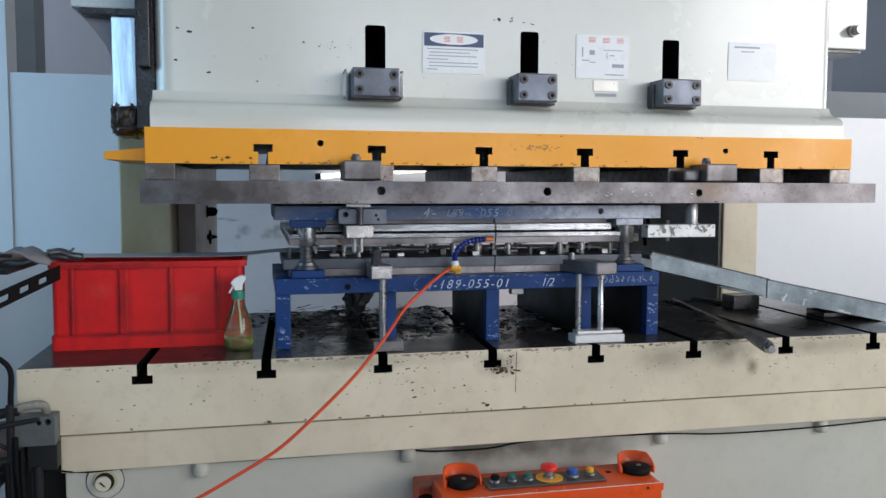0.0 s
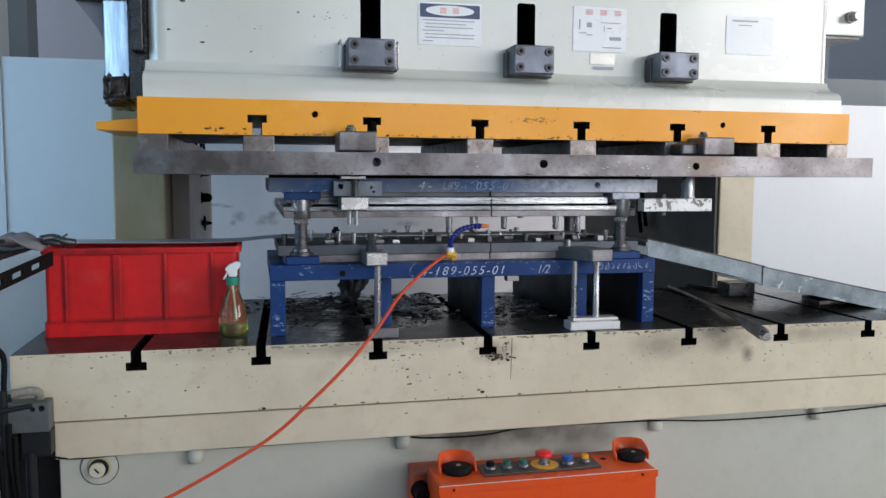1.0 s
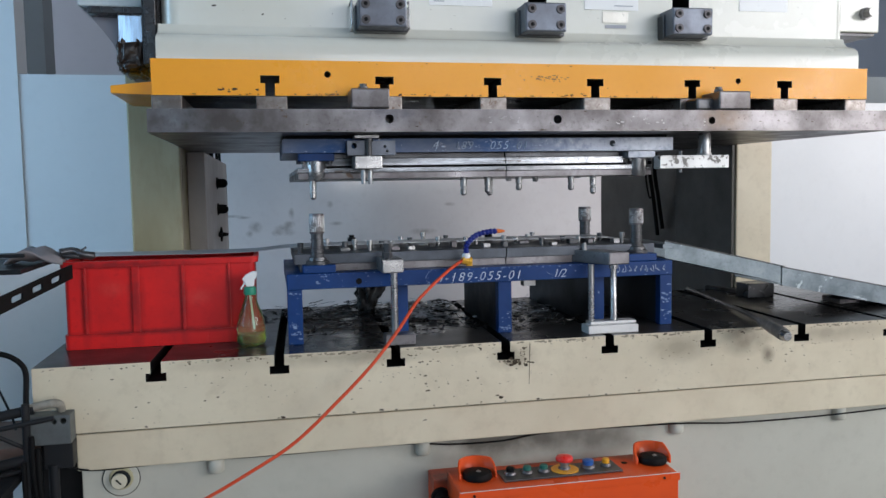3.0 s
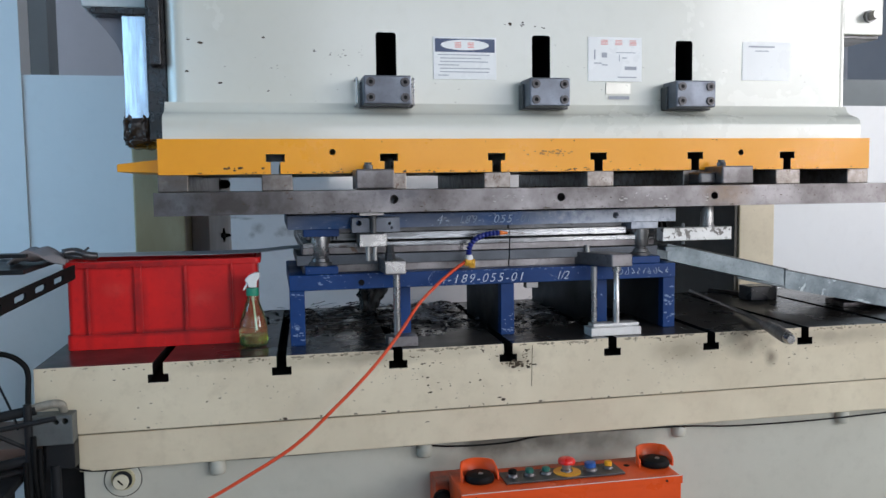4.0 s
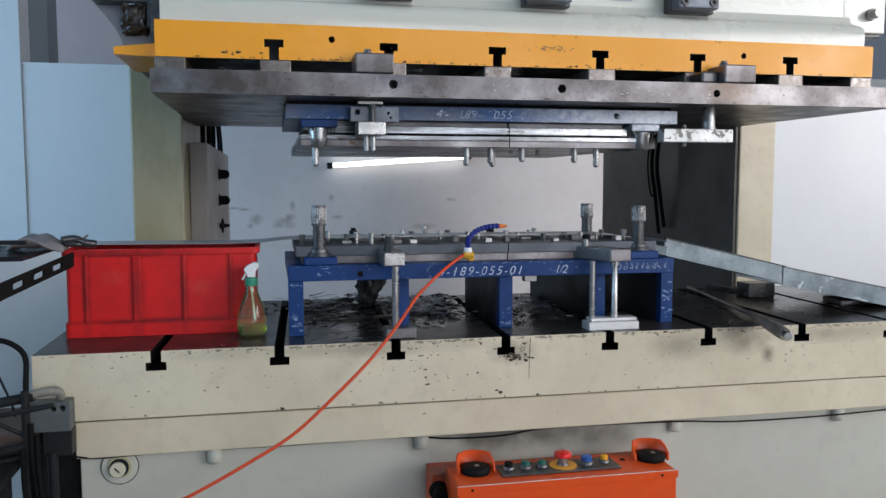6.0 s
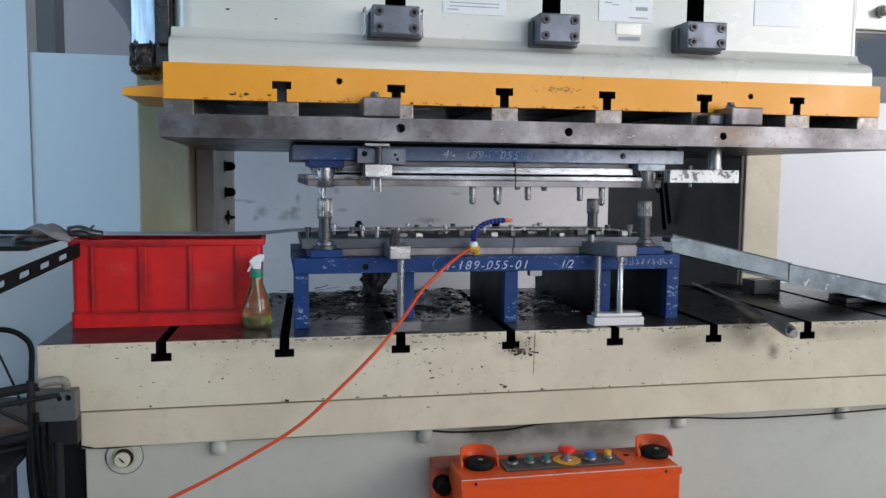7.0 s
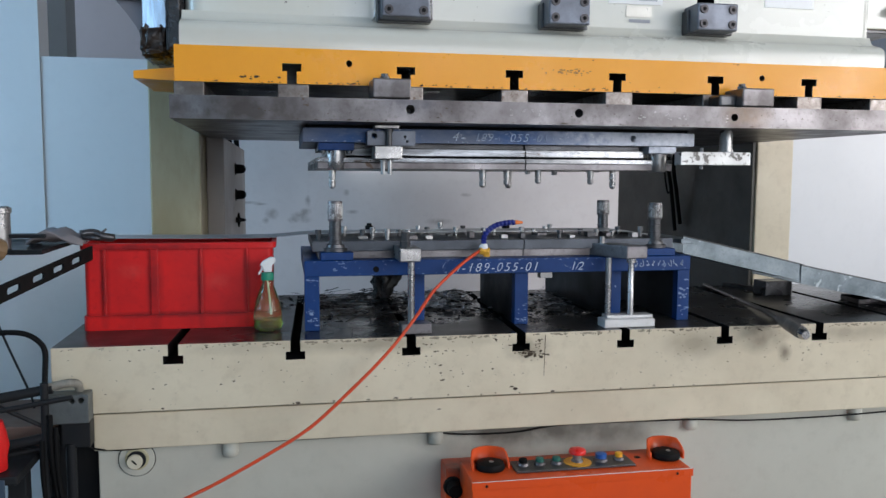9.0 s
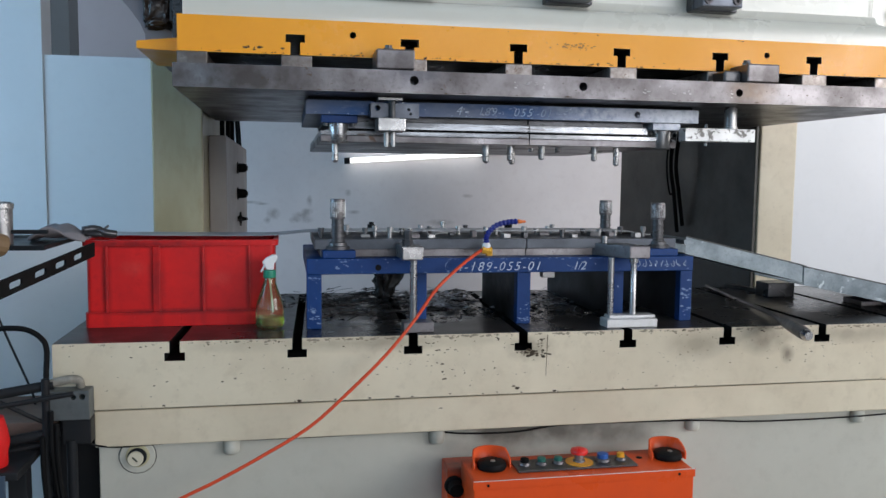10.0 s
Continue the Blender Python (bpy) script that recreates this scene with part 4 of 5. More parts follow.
for x0, x1, y0, y1 in ((0.327, 0.367, 0.118, 0.56), (0.628, 0.664, 0.17, 0.56), (0.917, 0.957, 0.13, 0.56), (1.218, 1.256, 0.17, 0.78), (1.410, 1.448, 0.118, 0.66)):
    bx("parallel", (x0, x1, y0, y0 + 0.03, 0.8455, 0.9943), BLUE, lower, "chipped blue parallel bar", 0.002)
    if x0 > 0.7:
        bx("parallel_bar", (x0 + 0.002, x1 - 0.002, y0 + 0.0302, y1, 0.8455, 0.9942), DARKFRAME, lower, "dark steel parallel bar", 0.002)
bm = bmesh.new()
tube(bm, [(0.52, 0.1155, 1.012), (0.52, 0.1140, 1.012)], 0.0085, 16)
part("bolt_hole", bm, BLACK, lower, "dark bolt hole")
for n, x0, x1, z0, z1, y, m in (("die_plate", 0.365, 0.9495, 1.0372, 1.0585, 0.165, STEEL), ("die_plate", 0.9515, 1.41, 1.0372, 1.0585, 0.165, STEEL),
                                ("die_face", 0.350, 0.9495, 1.0587, 1.0865, 0.155, DIE_FACE), ("die_face", 0.9515, 1.41, 1.0587, 1.0865, 0.155, DIE_FACE)):
    bx(n, (x0, x1, y, 0.575, z0, z1), m, lower, "", 0.0012)
for xc, y, top in ((0.413, 0.165, 1.197), (1.355, 0.165, 1.191), (1.311, 0.46, 1.190)):
    b = bx("post_base", (xc - 0.042, xc + 0.046, y - 0.045, y + 0.03, 1.0375, 1.0585), BLUE, lower, "blue painted post base", 0.002)
    lathe("collar", xc, y, [(0.034, 1.0588), (0.034, 1.068), (0.027, 1.069), (0.026, 1.078), (0.021, 1.079), (0.021, 1.0875)], DARK_STEEL, b)
    lathe("guide_post", xc, y, [(0.0165, 1.088), (0.0165, 1.094), (0.0195, 1.0945), (0.0195, 1.099), (0.0165, 1.0995), (0.0165, 1.106), (0.0185, 1.1065), (0.0185, 1.110), (0.0165, 1.1105), (0.0165, 1.124), (0.0182, 1.1245), (0.0182, 1.127), (0.0165, 1.1275), (0.0165, 1.142)], DARK_STEEL, b, "oiled dark steel guide post", 28, False)
    rim = [(0.020, 1.1425), (0.0205, 1.144), (0.0205, top - 0.004), (0.019, top)]
    sleeve = lathe("ball_cage", xc, y, rim, STEEL, b, "grey ball cage")
    for k in range(13):
        a = -math.pi * (0.06 + 0.88 * k / 12)
        rod("bead", [(xc + 0.0205 * math.cos(a), y + 0.0205 * math.sin(a), 1.148), (xc + 0.0205 * math.cos(a), y + 0.0205 * math.sin(a), top - 0.007)], 0.0009, SPECKLED, sleeve, "", 5)
# lifters, pins and screws on the die face
rng = random.Random(4)
for k in range(26):
    x = 0.375 + 1.0 * k / 26 + rng.uniform(-0.012, 0.012)
    y = rng.choice((0.20, 0.26, 0.33, 0.42, 0.5))
    h = rng.uniform(0.016, 0.034)
    lathe("lifter_pin", x, y, [(0.006, 1.0868), (0.006, 1.0868 + h * 0.6), (0.0085, 1.0868 + h * 0.61), (0.0085, 1.0868 + h)], BRIGHT if k % 3 else DARK_STEEL, lower, "steel lifter pin", 10)
for k in range(13):
    x = 0.47 + 0.07 * k + rng.uniform(-0.015, 0.015)
    w = rng.uniform(0.012, 0.03)
    y = rng.choice((0.19, 0.23, 0.29))
    bx("guide_rail", (x, x + w, y, y + 0.03, 1.0868, 1.0868 + rng.uniform(0.008, 0.018)), (BRIGHT, DARK_STEEL, STEEL)[k % 3], lower, "", 0.001)
for x, y in ((0.54, 0.5), (0.99, 0.5)):
    lathe("sensor_knob", x, y, [(0.013, 1.0868), (0.013, 1.108), (0.008, 1.1085), (0.008, 1.116)], RUBBER, lower, "black knob", 8)
bx("ejector_block", (1.015, 1.052, 0.20, 0.23, 0.968, 0.994), BRIGHT, lower, "copper-toned block under the stand", 0.001)
writing("chalk_number", "4-189-055-01", 0.735, 0.1145, 1.001, 0.035, CHALK, lower, "white chalk number", 1.28)
writing("chalk_number", "1/2", 1.075, 0.1145, 1.001, 0.034, CHALK, lower, "white chalk fraction", 0.9)
for k in range(9):
    x = 1.272 + 0.0175 * k
    bm = bmesh.new()
    pts = [(x + rng.uniform(-0.001, 0.012), 0.1143, 1.007 + 0.022 * q) for q in (rng.uniform(0.7, 1.0), rng.uniform(0.3, 0.7), rng.uniform(0.0, 0.3), rng.uniform(0.0, 0.2), rng.uniform(0.2, 0.5))]
    tube(bm, smooth_path(pts, 3), 0.0009, 5)
    part("chalk_mark", bm, CHALK, lower, "illegible chalk stroke")

WEAR = mat("scraped_blue_paint", (0.20, 0.28, 0.42), 0.6, second=(0.06, 0.13, 0.30), scale=50, amount=0.8)
for leg, rows, y in (((1.412, 1.446, 0.852, 0.993), [(1.429, 0.92, 0.010, 0.035, 0.004, 34)], 0.1172), ((0.329, 0.365, 0.852, 0.993), [(0.347, 0.87, 0.010, 0.008, 0.003, 8), (0.347, 0.985, 0.010, 0.004, 0.003, 8), (0.347, 0.93, 0.010, 0.03, 0.0016, 8)], 0.1172),
                     ((0.919, 0.955, 0.852, 0.993), [(0.937, 0.88, 0.009, 0.015, 0.002, 9), (0.937, 0.86, 0.009, 0.004, 0.003, 10)], 0.1292),
                     ((0.33, 1.445, 0.9955, 1.036), [(0.7, 1.034, 0.3, 0.0012, 0.002, 40), (1.2, 1.034, 0.15, 0.0012, 0.002, 24), (0.8, 0.998, 0.35, 0.0015, 0.002, 30), (0.42, 1.018, 0.02, 0.006, 0.003, 7), (1.38, 1.015, 0.035, 0.008, 0.0025, 10), (0.9, 1.015, 0.35, 0.01, 0.0015, 18)], 0.1142)):
    flakes("scraped_paint", rows, y, WEAR, lower, 21, "pale scrapes in the blue paint", leg)

# the strip that is being stamped
strip = bmesh.new()
path = smooth_path([(-0.9, 0, 1.092), (-0.2, 0, 1.090), (0.2, 0, 1.088), (0.36, 0, 1.098), (0.6, 0, 1.100), (1.2, 0, 1.100), (1.36, 0, 1.094), (1.45, 0, 1.072), (1.52, 0, 1.055)], 6)
rows = [[strip.verts.new((p.x, y, p.z + dz)) for p in path] for y, dz in ((0.30, 0), (0.44, 0), (0.44, -0.0012), (0.30, -0.0012))]
for a, b in ((0, 1), (1, 2), (2, 3), (3, 0)):
    for i in range(len(path) - 1):
        strip.faces.new((rows[a][i], rows[a][i + 1], rows[b][i + 1], rows[b][i]))
solo(part("metal_strip", strip, SHEET, None), "thin steel strip fed through the die", "strip")

# clamps that hold the stand down
c1 = thing("stand_clamp", (0.61, 0.03, 0.8455), "steel clamp with a long stud in a bolster slot", "clamp", "stand clamps")
bx("clamp_block", (0.575, 0.632, 0.04, 0.16, 1.0385, 1.0755), BRIGHT, c1, "", 0.003)
lathe("stud", 0.607, 0.05, [(0.0095, 0.8455), (0.0095, 1.038)], BRIGHT, c1, "bright long stud")
lathe("nut", 0.594, 0.075, [(0.0145, 1.0757), (0.0145, 1.092), (0.0105, 1.0922), (0.0105, 1.116)], DARK_STEEL, c1, "dark hexagon nut", 6)
bx("foot_block", (0.579, 0.660, 0.03, 0.085, 0.8457, 0.8735), STEEL, c1, "", 0.002)
c2 = thing("stand_clamp", (1.22, 0.03, 0.8455), "steel strap clamp on two studs beside the die", "clamp", "stand clamps")
bm = bmesh.new()
prism(bm, [[(1.213, 0.035), (1.275, 0.035), (1.215, 0.30), (1.118, 0.24)]], 1.0385, 1.074, "z")
part("strap", bm, STEEL, c2, "", 0.003)
lathe("stud", 1.176, 0.075, [(0.0085, 0.8775), (0.0085, 1.038)], BRIGHT, c2, "bright stud")
lathe("stud", 1.238, 0.062, [(0.0095, 0.8775), (0.0095, 0.885), (0.0085, 0.886), (0.0085, 1.024), (0.013, 1.025), (0.013, 1.038)], BRIGHT, c2, "bright stud")
lathe("stud_end", 1.185, 0.15, [(0.008, 1.0742), (0.008, 1.094)], BRIGHT, c2)
bx("foot_block", (1.150, 1.300, 0.03, 0.085, 0.8457, 0.869), PALE_STEEL, c2, "bright steel foot block", 0.002)
bx("foot_plate", (1.165, 1.302, 0.05, 0.09, 0.8692, 0.877), PALE_STEEL, c2, "", 0.001)

# ---- coolant hose ----
air = thing("coolant_hose", (0.81, 0.08, 1.05), "orange hose with a blue jointed nozzle", "hose")
HOSE_LINE = [(0.815, 0.1, 1.062), (0.802, 0.096, 1.058), (0.762, 0.08, 1.035), (0.711, 0.055, 0.999), (0.660, 0.028, 0.956), (0.605, -0.015, 0.894), (0.527, -0.06, 0.815), (0.431, -0.08, 0.727), (0.328, -0.09, 0.640), (0.21, -0.10, 0.574), (0.105, -0.105, 0.521), (0.027, -0.11, 0.487), (-0.1, -0.13, 0.43), (-0.4, -0.16, 0.25), (-0.7, -0.2, 0.012), (-1.2, -0.3, 0.012)]
rod("hose", smooth_path(HOSE_LINE, 8), 0.0045, HOSE, air, "orange rubber hose", 10)
bm = bmesh.new()
tube(bm, [(0.806, 0.1, 1.062), (0.832, 0.1, 1.056)], 0.012, 8)
tube(bm, [(0.826, 0.1, 1.044), (0.826, 0.1, 1.066)], 0.0095, 6)
part("fitting", bm, BRASS, air, "yellow brass fitting")
lathe("collar", 0.818, 0.1, [(0.011, 1.0665), (0.012, 1.072), (0.009, 1.080)], WHITE, air, "white plastic collar", 14)
nz = smooth_path([(0.818, 0.1, 1.080), (0.818, 0.1, 1.095), (0.826, 0.1, 1.112), (0.842, 0.1, 1.126), (0.862, 0.1, 1.134), (0.884, 0.1, 1.138), (0.905, 0.1, 1.139)], 4)
for i in range(0, len(nz) - 2, 2):
    rod("segment", [nz[i], nz[i + 1], nz[i + 2]], [0.0058, 0.0088, 0.0062], NAVY, air, "blue plastic hose joint", 12)
rod("nozzle_tip", [(0.907, 0.1, 1.139), (0.913, 0.1, 1.139), (0.929, 0.1, 1.1385)], [0.0065, 0.006, 0.003], TIP, air, "orange nozzle tip")

# ---- chute, bars and scrap on the bolster ----
chute = thing("scrap_chute", (1.9, 0.3, 0.8455), "galvanised sheet chute sloping down from the die", "chute")


def trough(name, a, b, h, y0, y1, label=""):
    """A channel from a to b (x, z of its lower front edge) with upright sides."""
    bm = bmesh.new()
    (xa, za), (xb, zb) = a, b
    t = 0.002
    for ya, yb, za2, zb2 in ((y0, y0 + t, h, h), (y1 - t, y1, h * 0.85, h * 0.85), (y0 + t, y1 - t, t, t)):
        v = [bm.verts.new(p) for p in ((xa, ya, za), (xb, ya, zb), (xb, ya, zb + zb2), (xa, ya, za + za2), (xa, yb, za), (xb, yb, zb), (xb, yb, zb + zb2), (xa, yb, za + za2))]
        for f in ((0, 1, 2, 3), (7, 6, 5, 4), (0, 4, 5, 1), (3, 2, 6, 7), (0, 3, 7, 4), (1, 5, 6, 2)):
            bm.faces.new([v[i] for i in f])
    return part(name, bm, GALV, chute, label)


trough("upper_trough", (1.466, 1.036), (1.878, 0.941), 0.053, 0.20, 0.46)
trough("lower_trough", (1.868, 0.935), (2.75, 0.755), 0.058, 0.196, 0.47)
for x0, z0, x1, z1, y in ((1.466, 1.089, 1.878, 0.994, 0.201), (1.868, 0.993, 2.75, 0.813, 0.197), (1.466, 1.081, 1.878, 0.986, 0.459), (1.868, 0.984, 2.75, 0.804, 0.469)):
    rod("rim", [(x0, y, z0), (x1, y, z1)], 0.0024, DARK_STEEL, chute, "dark folded rim", 8)
bx("hook", (1.455, 1.50, 0.19, 0.47, 1.066, 1.079), GALV, chute, "", 0.001)
prop = solo(bx("chute_block", (1.955, 2.06, 0.52, 0.60, 0.8458, 0.898), DARK_STEEL, None, "", 0.003), "dark steel block beside the chute", "block")
pry = thing("pry_bar", (1.65, 0.0, 0.8455), "dark steel bar with a thick worn handle lying on the bolster", "bar")
rod("shaft", [(1.865, 0.79, 0.8535), (1.708, 0.13, 0.8625), (1.666, 0.0, 0.8632)], 0.007, DARK_STEEL, pry, "dark thin shaft", 10)
rod("handle", [(1.668, 0.005, 0.8632), (1.664, -0.005, 0.8632), (1.650, -0.05, 0.8634), (1.630, -0.11, 0.8635), (1.604, -0.19, 0.8635), (1.597, -0.21, 0.8635)], [0.008, 0.012, 0.0155, 0.0175, 0.0178, 0.0165], WORN_BROWN, pry, "worn brown-grey handle", 16)
rod("ferrule", [(1.5968, -0.2105, 0.8635), (1.590, -0.23, 0.8635), (1.587, -0.24, 0.8635)], [0.0145, 0.0140, 0.010], BRIGHT, pry, "bright worn tip", 16)
bm = bmesh.new()
prism(bm, [[(1.945, 0.80), (1.965, 0.80), (2.03, 0.62), (2.01, 0.62)]], 0.8458, 0.860, "z")
solo(part("flat_bar", bm, STEEL, None), "flat steel bar lying on the bolster", "bar")
bm = bmesh.new()
prism(bm, [[(2.16, 0.30), (2.30, 0.30), (2.36, 0.42), (2.18, 0.42)]], 0.8458, 0.862, "z")
solo(part("packing_plate", bm, STEEL, None, "", 0.002), "flat steel packing plate on the bolster", "plate")

bm = bmesh.new()
rng = random.Random(11)
for k in range(420):
    if k < 150:
        x, y = rng.gauss(0.76, 0.06), rng.gauss(0.5, 0.1)
    elif k < 180:
        x, y = rng.uniform(0.2, 0.36), rng.uniform(0.55, 0.79)
    elif k < 310:
        x, y = rng.uniform(0.37, 0.90), rng.uniform(0.16, 0.78)
    else:
        x, y = rng.uniform(0.97, 1.2), rng.uniform(0.2, 0.7)
    pile = 0.022 * max(0, 1 - ((x - 0.72) / 0.16) ** 2 - ((y - 0.62) / 0.2) ** 2)
    z = 0.847 + pile * rng.random() + rng.uniform(0, 0.008)
    w, l = rng.uniform(0.0015, 0.007), rng.uniform(0.006, 0.032)
    m4 = Matrix.Translation((x, y, z + 0.003)) @ Euler((rng.uniform(-0.3, 0.3), rng.uniform(-0.25, 0.25), rng.uniform(0, 3.14))).to_matrix().to_4x4()
    v = [bm.verts.new(m4 @ Vector(p)) for p in ((-l, -w, 0), (0, -w, 0.006 * rng.random()), (l, -w, 0), (l, w, 0.003), (0, w, 0.006 * rng.random()), (-l, w, 0))]
    bm.faces.new((v[0], v[1], v[4], v[5]))
    bm.faces.new((v[1], v[2], v[3], v[4]))
for k in range(190):
    x, y = (rng.uniform(0.37, 0.64), rng.uniform(0.35, 0.78)) if k < 90 else (rng.gauss(0.77, 0.055), rng.gauss(0.6, 0.08)) if k < 150 else (rng.uniform(0.97, 1.2), rng.uniform(0.2, 0.7))
    a, bend, reach, z = rng.uniform(-0.5, 0.5), rng.uniform(-1.6, 1.6), rng.uniform(0.02, 0.06), 0.848 + rng.uniform(0.0, 0.022)
    pts = [(x + reach * (q / 4 - 0.5) * math.cos(a) + 0.012 * bend * math.sin(1.6 * q), y + reach * (q / 4 - 0.5) * math.sin(a), z + 0.006 * math.sin(q * bend)) for q in range(5)]
    tube(bm, pts, rng.uniform(0.0006, 0.0016), 3, False)
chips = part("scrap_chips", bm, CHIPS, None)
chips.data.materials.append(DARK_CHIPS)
# chips to the left and in front get the darker metal
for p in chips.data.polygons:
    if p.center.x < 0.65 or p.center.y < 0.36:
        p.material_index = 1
solo(chips, "oily metal punching scrap under the die stand", "scrap", kind="stuff")
bm = bmesh.new()
for k in range(60):
    x, y = rng.uniform(0.36, 0.88), rng.uniform(0.3, 0.79)
    m4 = Matrix.Translation((x, y, 0.848)) @ Matrix.Diagonal((1.8, 1, 0.12 + 0.3 * (y > 0.6), 1)) @ Euler((0, 0, rng.uniform(0, 3))).to_matrix().to_4x4()
    bmesh.ops.create_icosphere(bm, subdivisions=1, radius=rng.uniform(0.012, 0.03), matrix=m4)
solo(part("sludge", bm, SLUDGE, None, "", 0, True), "black oily sludge and swarf on the bolster", "scrap", kind="stuff")

bm = bmesh.new()
bmesh.ops.create_icosphere(bm, subdivisions=4, radius=1.0)
for v in bm.verts:
    d = 1 + 0.6 * noise.noise(v.co * 1.7) + 0.35 * noise.noise(v.co * 4.5) + 0.12 * noise.noise(v.co * 12.0)
    v.co = Vector((0.615 + 0.058 * v.co.x * d * (0.8 + 0.4 * v.co.z) + 0.02 * v.co.z, 0.62 + 0.04 * v.co.y * d, min(0.9935, max(0.846, 0.925 + 0.082 * v.co.z * d))))
solo(part("oily_rag", bm, SLUDGE, None, "", 0, True), "black oil-soaked rag bunched under the stand", "rag")

# ---- red crate ----
crate = thing("plastic_crate", (0.0, 0.37, 0.8455), "scuffed red plastic crate standing on the bolster", "crate")
CX0, CX1, CY0, CY1, CZ0, CZ1 = -0.258, 0.249, 0.212, 0.43, 0.846, 1.082
bm = bmesh.new()
prism(bm, [rrect(CX0 + 0.006, CX1 - 0.006, CY0 + 0.006, CY1 - 0.006, 0.015), rrect(CX0 + 0.009, CX1 - 0.009, CY0 + 0.009, CY1 - 0.009, 0.013)], CZ0, CZ1 - 0.004, "z")
box(bm, CX0 + 0.01, CX1 - 0.01, CY0 + 0.01, CY1 - 0.01, CZ0 + 0.004, CZ0 + 0.008)
part("crate_wall", bm, RED, crate)
bm = bmesh.new()
prism(bm, [rrect(CX0 - 0.003, CX1 + 0.003, CY0 - 0.003, CY1 + 0.003, 0.018), rrect(CX0 + 0.010, CX1 - 0.010, CY0 + 0.010, CY1 - 0.010, 0.012)], CZ1 - 0.016, CZ1, "z")
part("rim", bm, RED, crate, "", 0.002)
bm = bmesh.new()
prism(bm, [rrect(CX0 + 0.001, CX1 - 0.001, CY0 + 0.001, CY1 - 0.001, 0.016), rrect(CX0 + 0.008, CX1 - 0.008, CY0 + 0.008, CY1 - 0.008, 0.012)], CZ0, CZ0 + 0.040, "z")
part("foot_rim", bm, RED, crate, "", 0.002)
for x, w in ((-0.200, 0.004), (-0.072, 0.010), (0.050, 0.004), (0.172, 0.003)):
    bx("rib", (x - w, x + w, CY0 - 0.0005, CY0 + 0.008, CZ0 + 0.0402, CZ1 - 0.0162), RED, crate, "", 0.002)
for x in (-0.128, -0.010, 0.113):
    bx("foot_rib", (x - 0.0015, x + 0.0015, CY0 + 0.0002, CY0 + 0.004, CZ0 + 0.002, CZ0 + 0.038), RED, crate, "", 0.0005)
for y in (0.27, 0.33, 0.39):
    bx("rib", (CX0 - 0.001, CX0 + 0.008, y - 0.003, y + 0.003, CZ0 + 0.02, CZ1 - 0.012), RED, crate, "", 0.001)

# ---- spray bottle ----
spray = thing("spray_bottle", (0.229, 0.165, 0.846), "clear green spray bottle with a white trigger head", "spray bottle")
bxx, by, bz = 0.229, 0.165, 0.8463
outer = [(0.030, 0.0), (0.036, 0.003), (0.0385, 0.012), (0.0385, 0.040), (0.036, 0.062), (0.031, 0.082), (0.024, 0.102), (0.018, 0.118), (0.015, 0.130), (0.0145, 0.138)]
lathe("bottle", bxx, by, [(r, bz + z) for r, z in outer], BOTTLE, spray, "clear pale green plastic bottle", 28)
lathe("liquid", bxx, by, [(0.028, bz + 0.003), (0.0355, bz + 0.008), (0.0368, bz + 0.02), (0.0366, bz + 0.030)], LIQUID, spray, "yellow-green liquid", 28)
lathe("collar", bxx, by, [(0.0165, bz + 0.136), (0.0175, bz + 0.140), (0.0165, bz + 0.156), (0.012, bz + 0.158)], GREEN, spray, "green screw collar", 20)
bm = bmesh.new()
prism(bm, [[(bxx - 0.009, bz + 0.1585), (bxx + 0.012, bz + 0.1585), (bxx + 0.013, bz + 0.175), (bxx + 0.022, bz + 0.188), (bxx + 0.020, bz + 0.198), (bxx + 0.008, bz + 0.199), (bxx - 0.010, bz + 0.190), (bxx - 0.020, bz + 0.178), (bxx - 0.014, bz + 0.172)]], by - 0.010, by + 0.010)
part("spray_head", bm, WHITE, spray, "white spray head", 0.003)
bm = bmesh.new()
prism(bm, [[(bxx - 0.014, bz + 0.176), (bxx - 0.008, bz + 0.174), (bxx - 0.015, bz + 0.160), (bxx - 0.022, bz + 0.150), (bxx - 0.025, bz + 0.153), (bxx - 0.018, bz + 0.165)]], by - 0.005, by + 0.005)
part("trigger", bm, WHITE, spray, "white trigger", 0.001)
rod("dip_tube", [(bxx, by, bz + 0.135), (bxx + 0.006, by, bz + 0.042)], 0.002, WHITE, spray, "", 6)

# ---- orange control box ----
ctl = thing("control_box", (1.01, -0.09, 0.25), "orange two-hand control box with push buttons", "control box")
bm = bmesh.new()
prism(bm, [[(-0.20, 0.20), (-0.045, 0.20), (-0.045, 0.521), (-0.20, 0.517)]], 0.722, 1.304, "x")
shell = part("shell", bm, ORANGE, ctl, "orange painted steel box", 0.004)
bx("lid_lip", (0.719, 1.307, -0.2025, -0.2005, 0.497, 0.519), ORANGE, ctl, "", 0.001)
bx("worn_edge", (0.7205, 1.3055, -0.2033, -0.2026, 0.5172, 0.5192), PALE_STEEL, ctl, "bare worn lid edge", 0.0003)
for x in (0.757, 1.262):
    rod("lid_screw", [(x, -0.2026, 0.507), (x, -0.205, 0.507)], 0.0035, BLACK, ctl, "", 8)


def topz(y):
    return 0.517 + (y + 0.20) * 0.006 / 0.2395


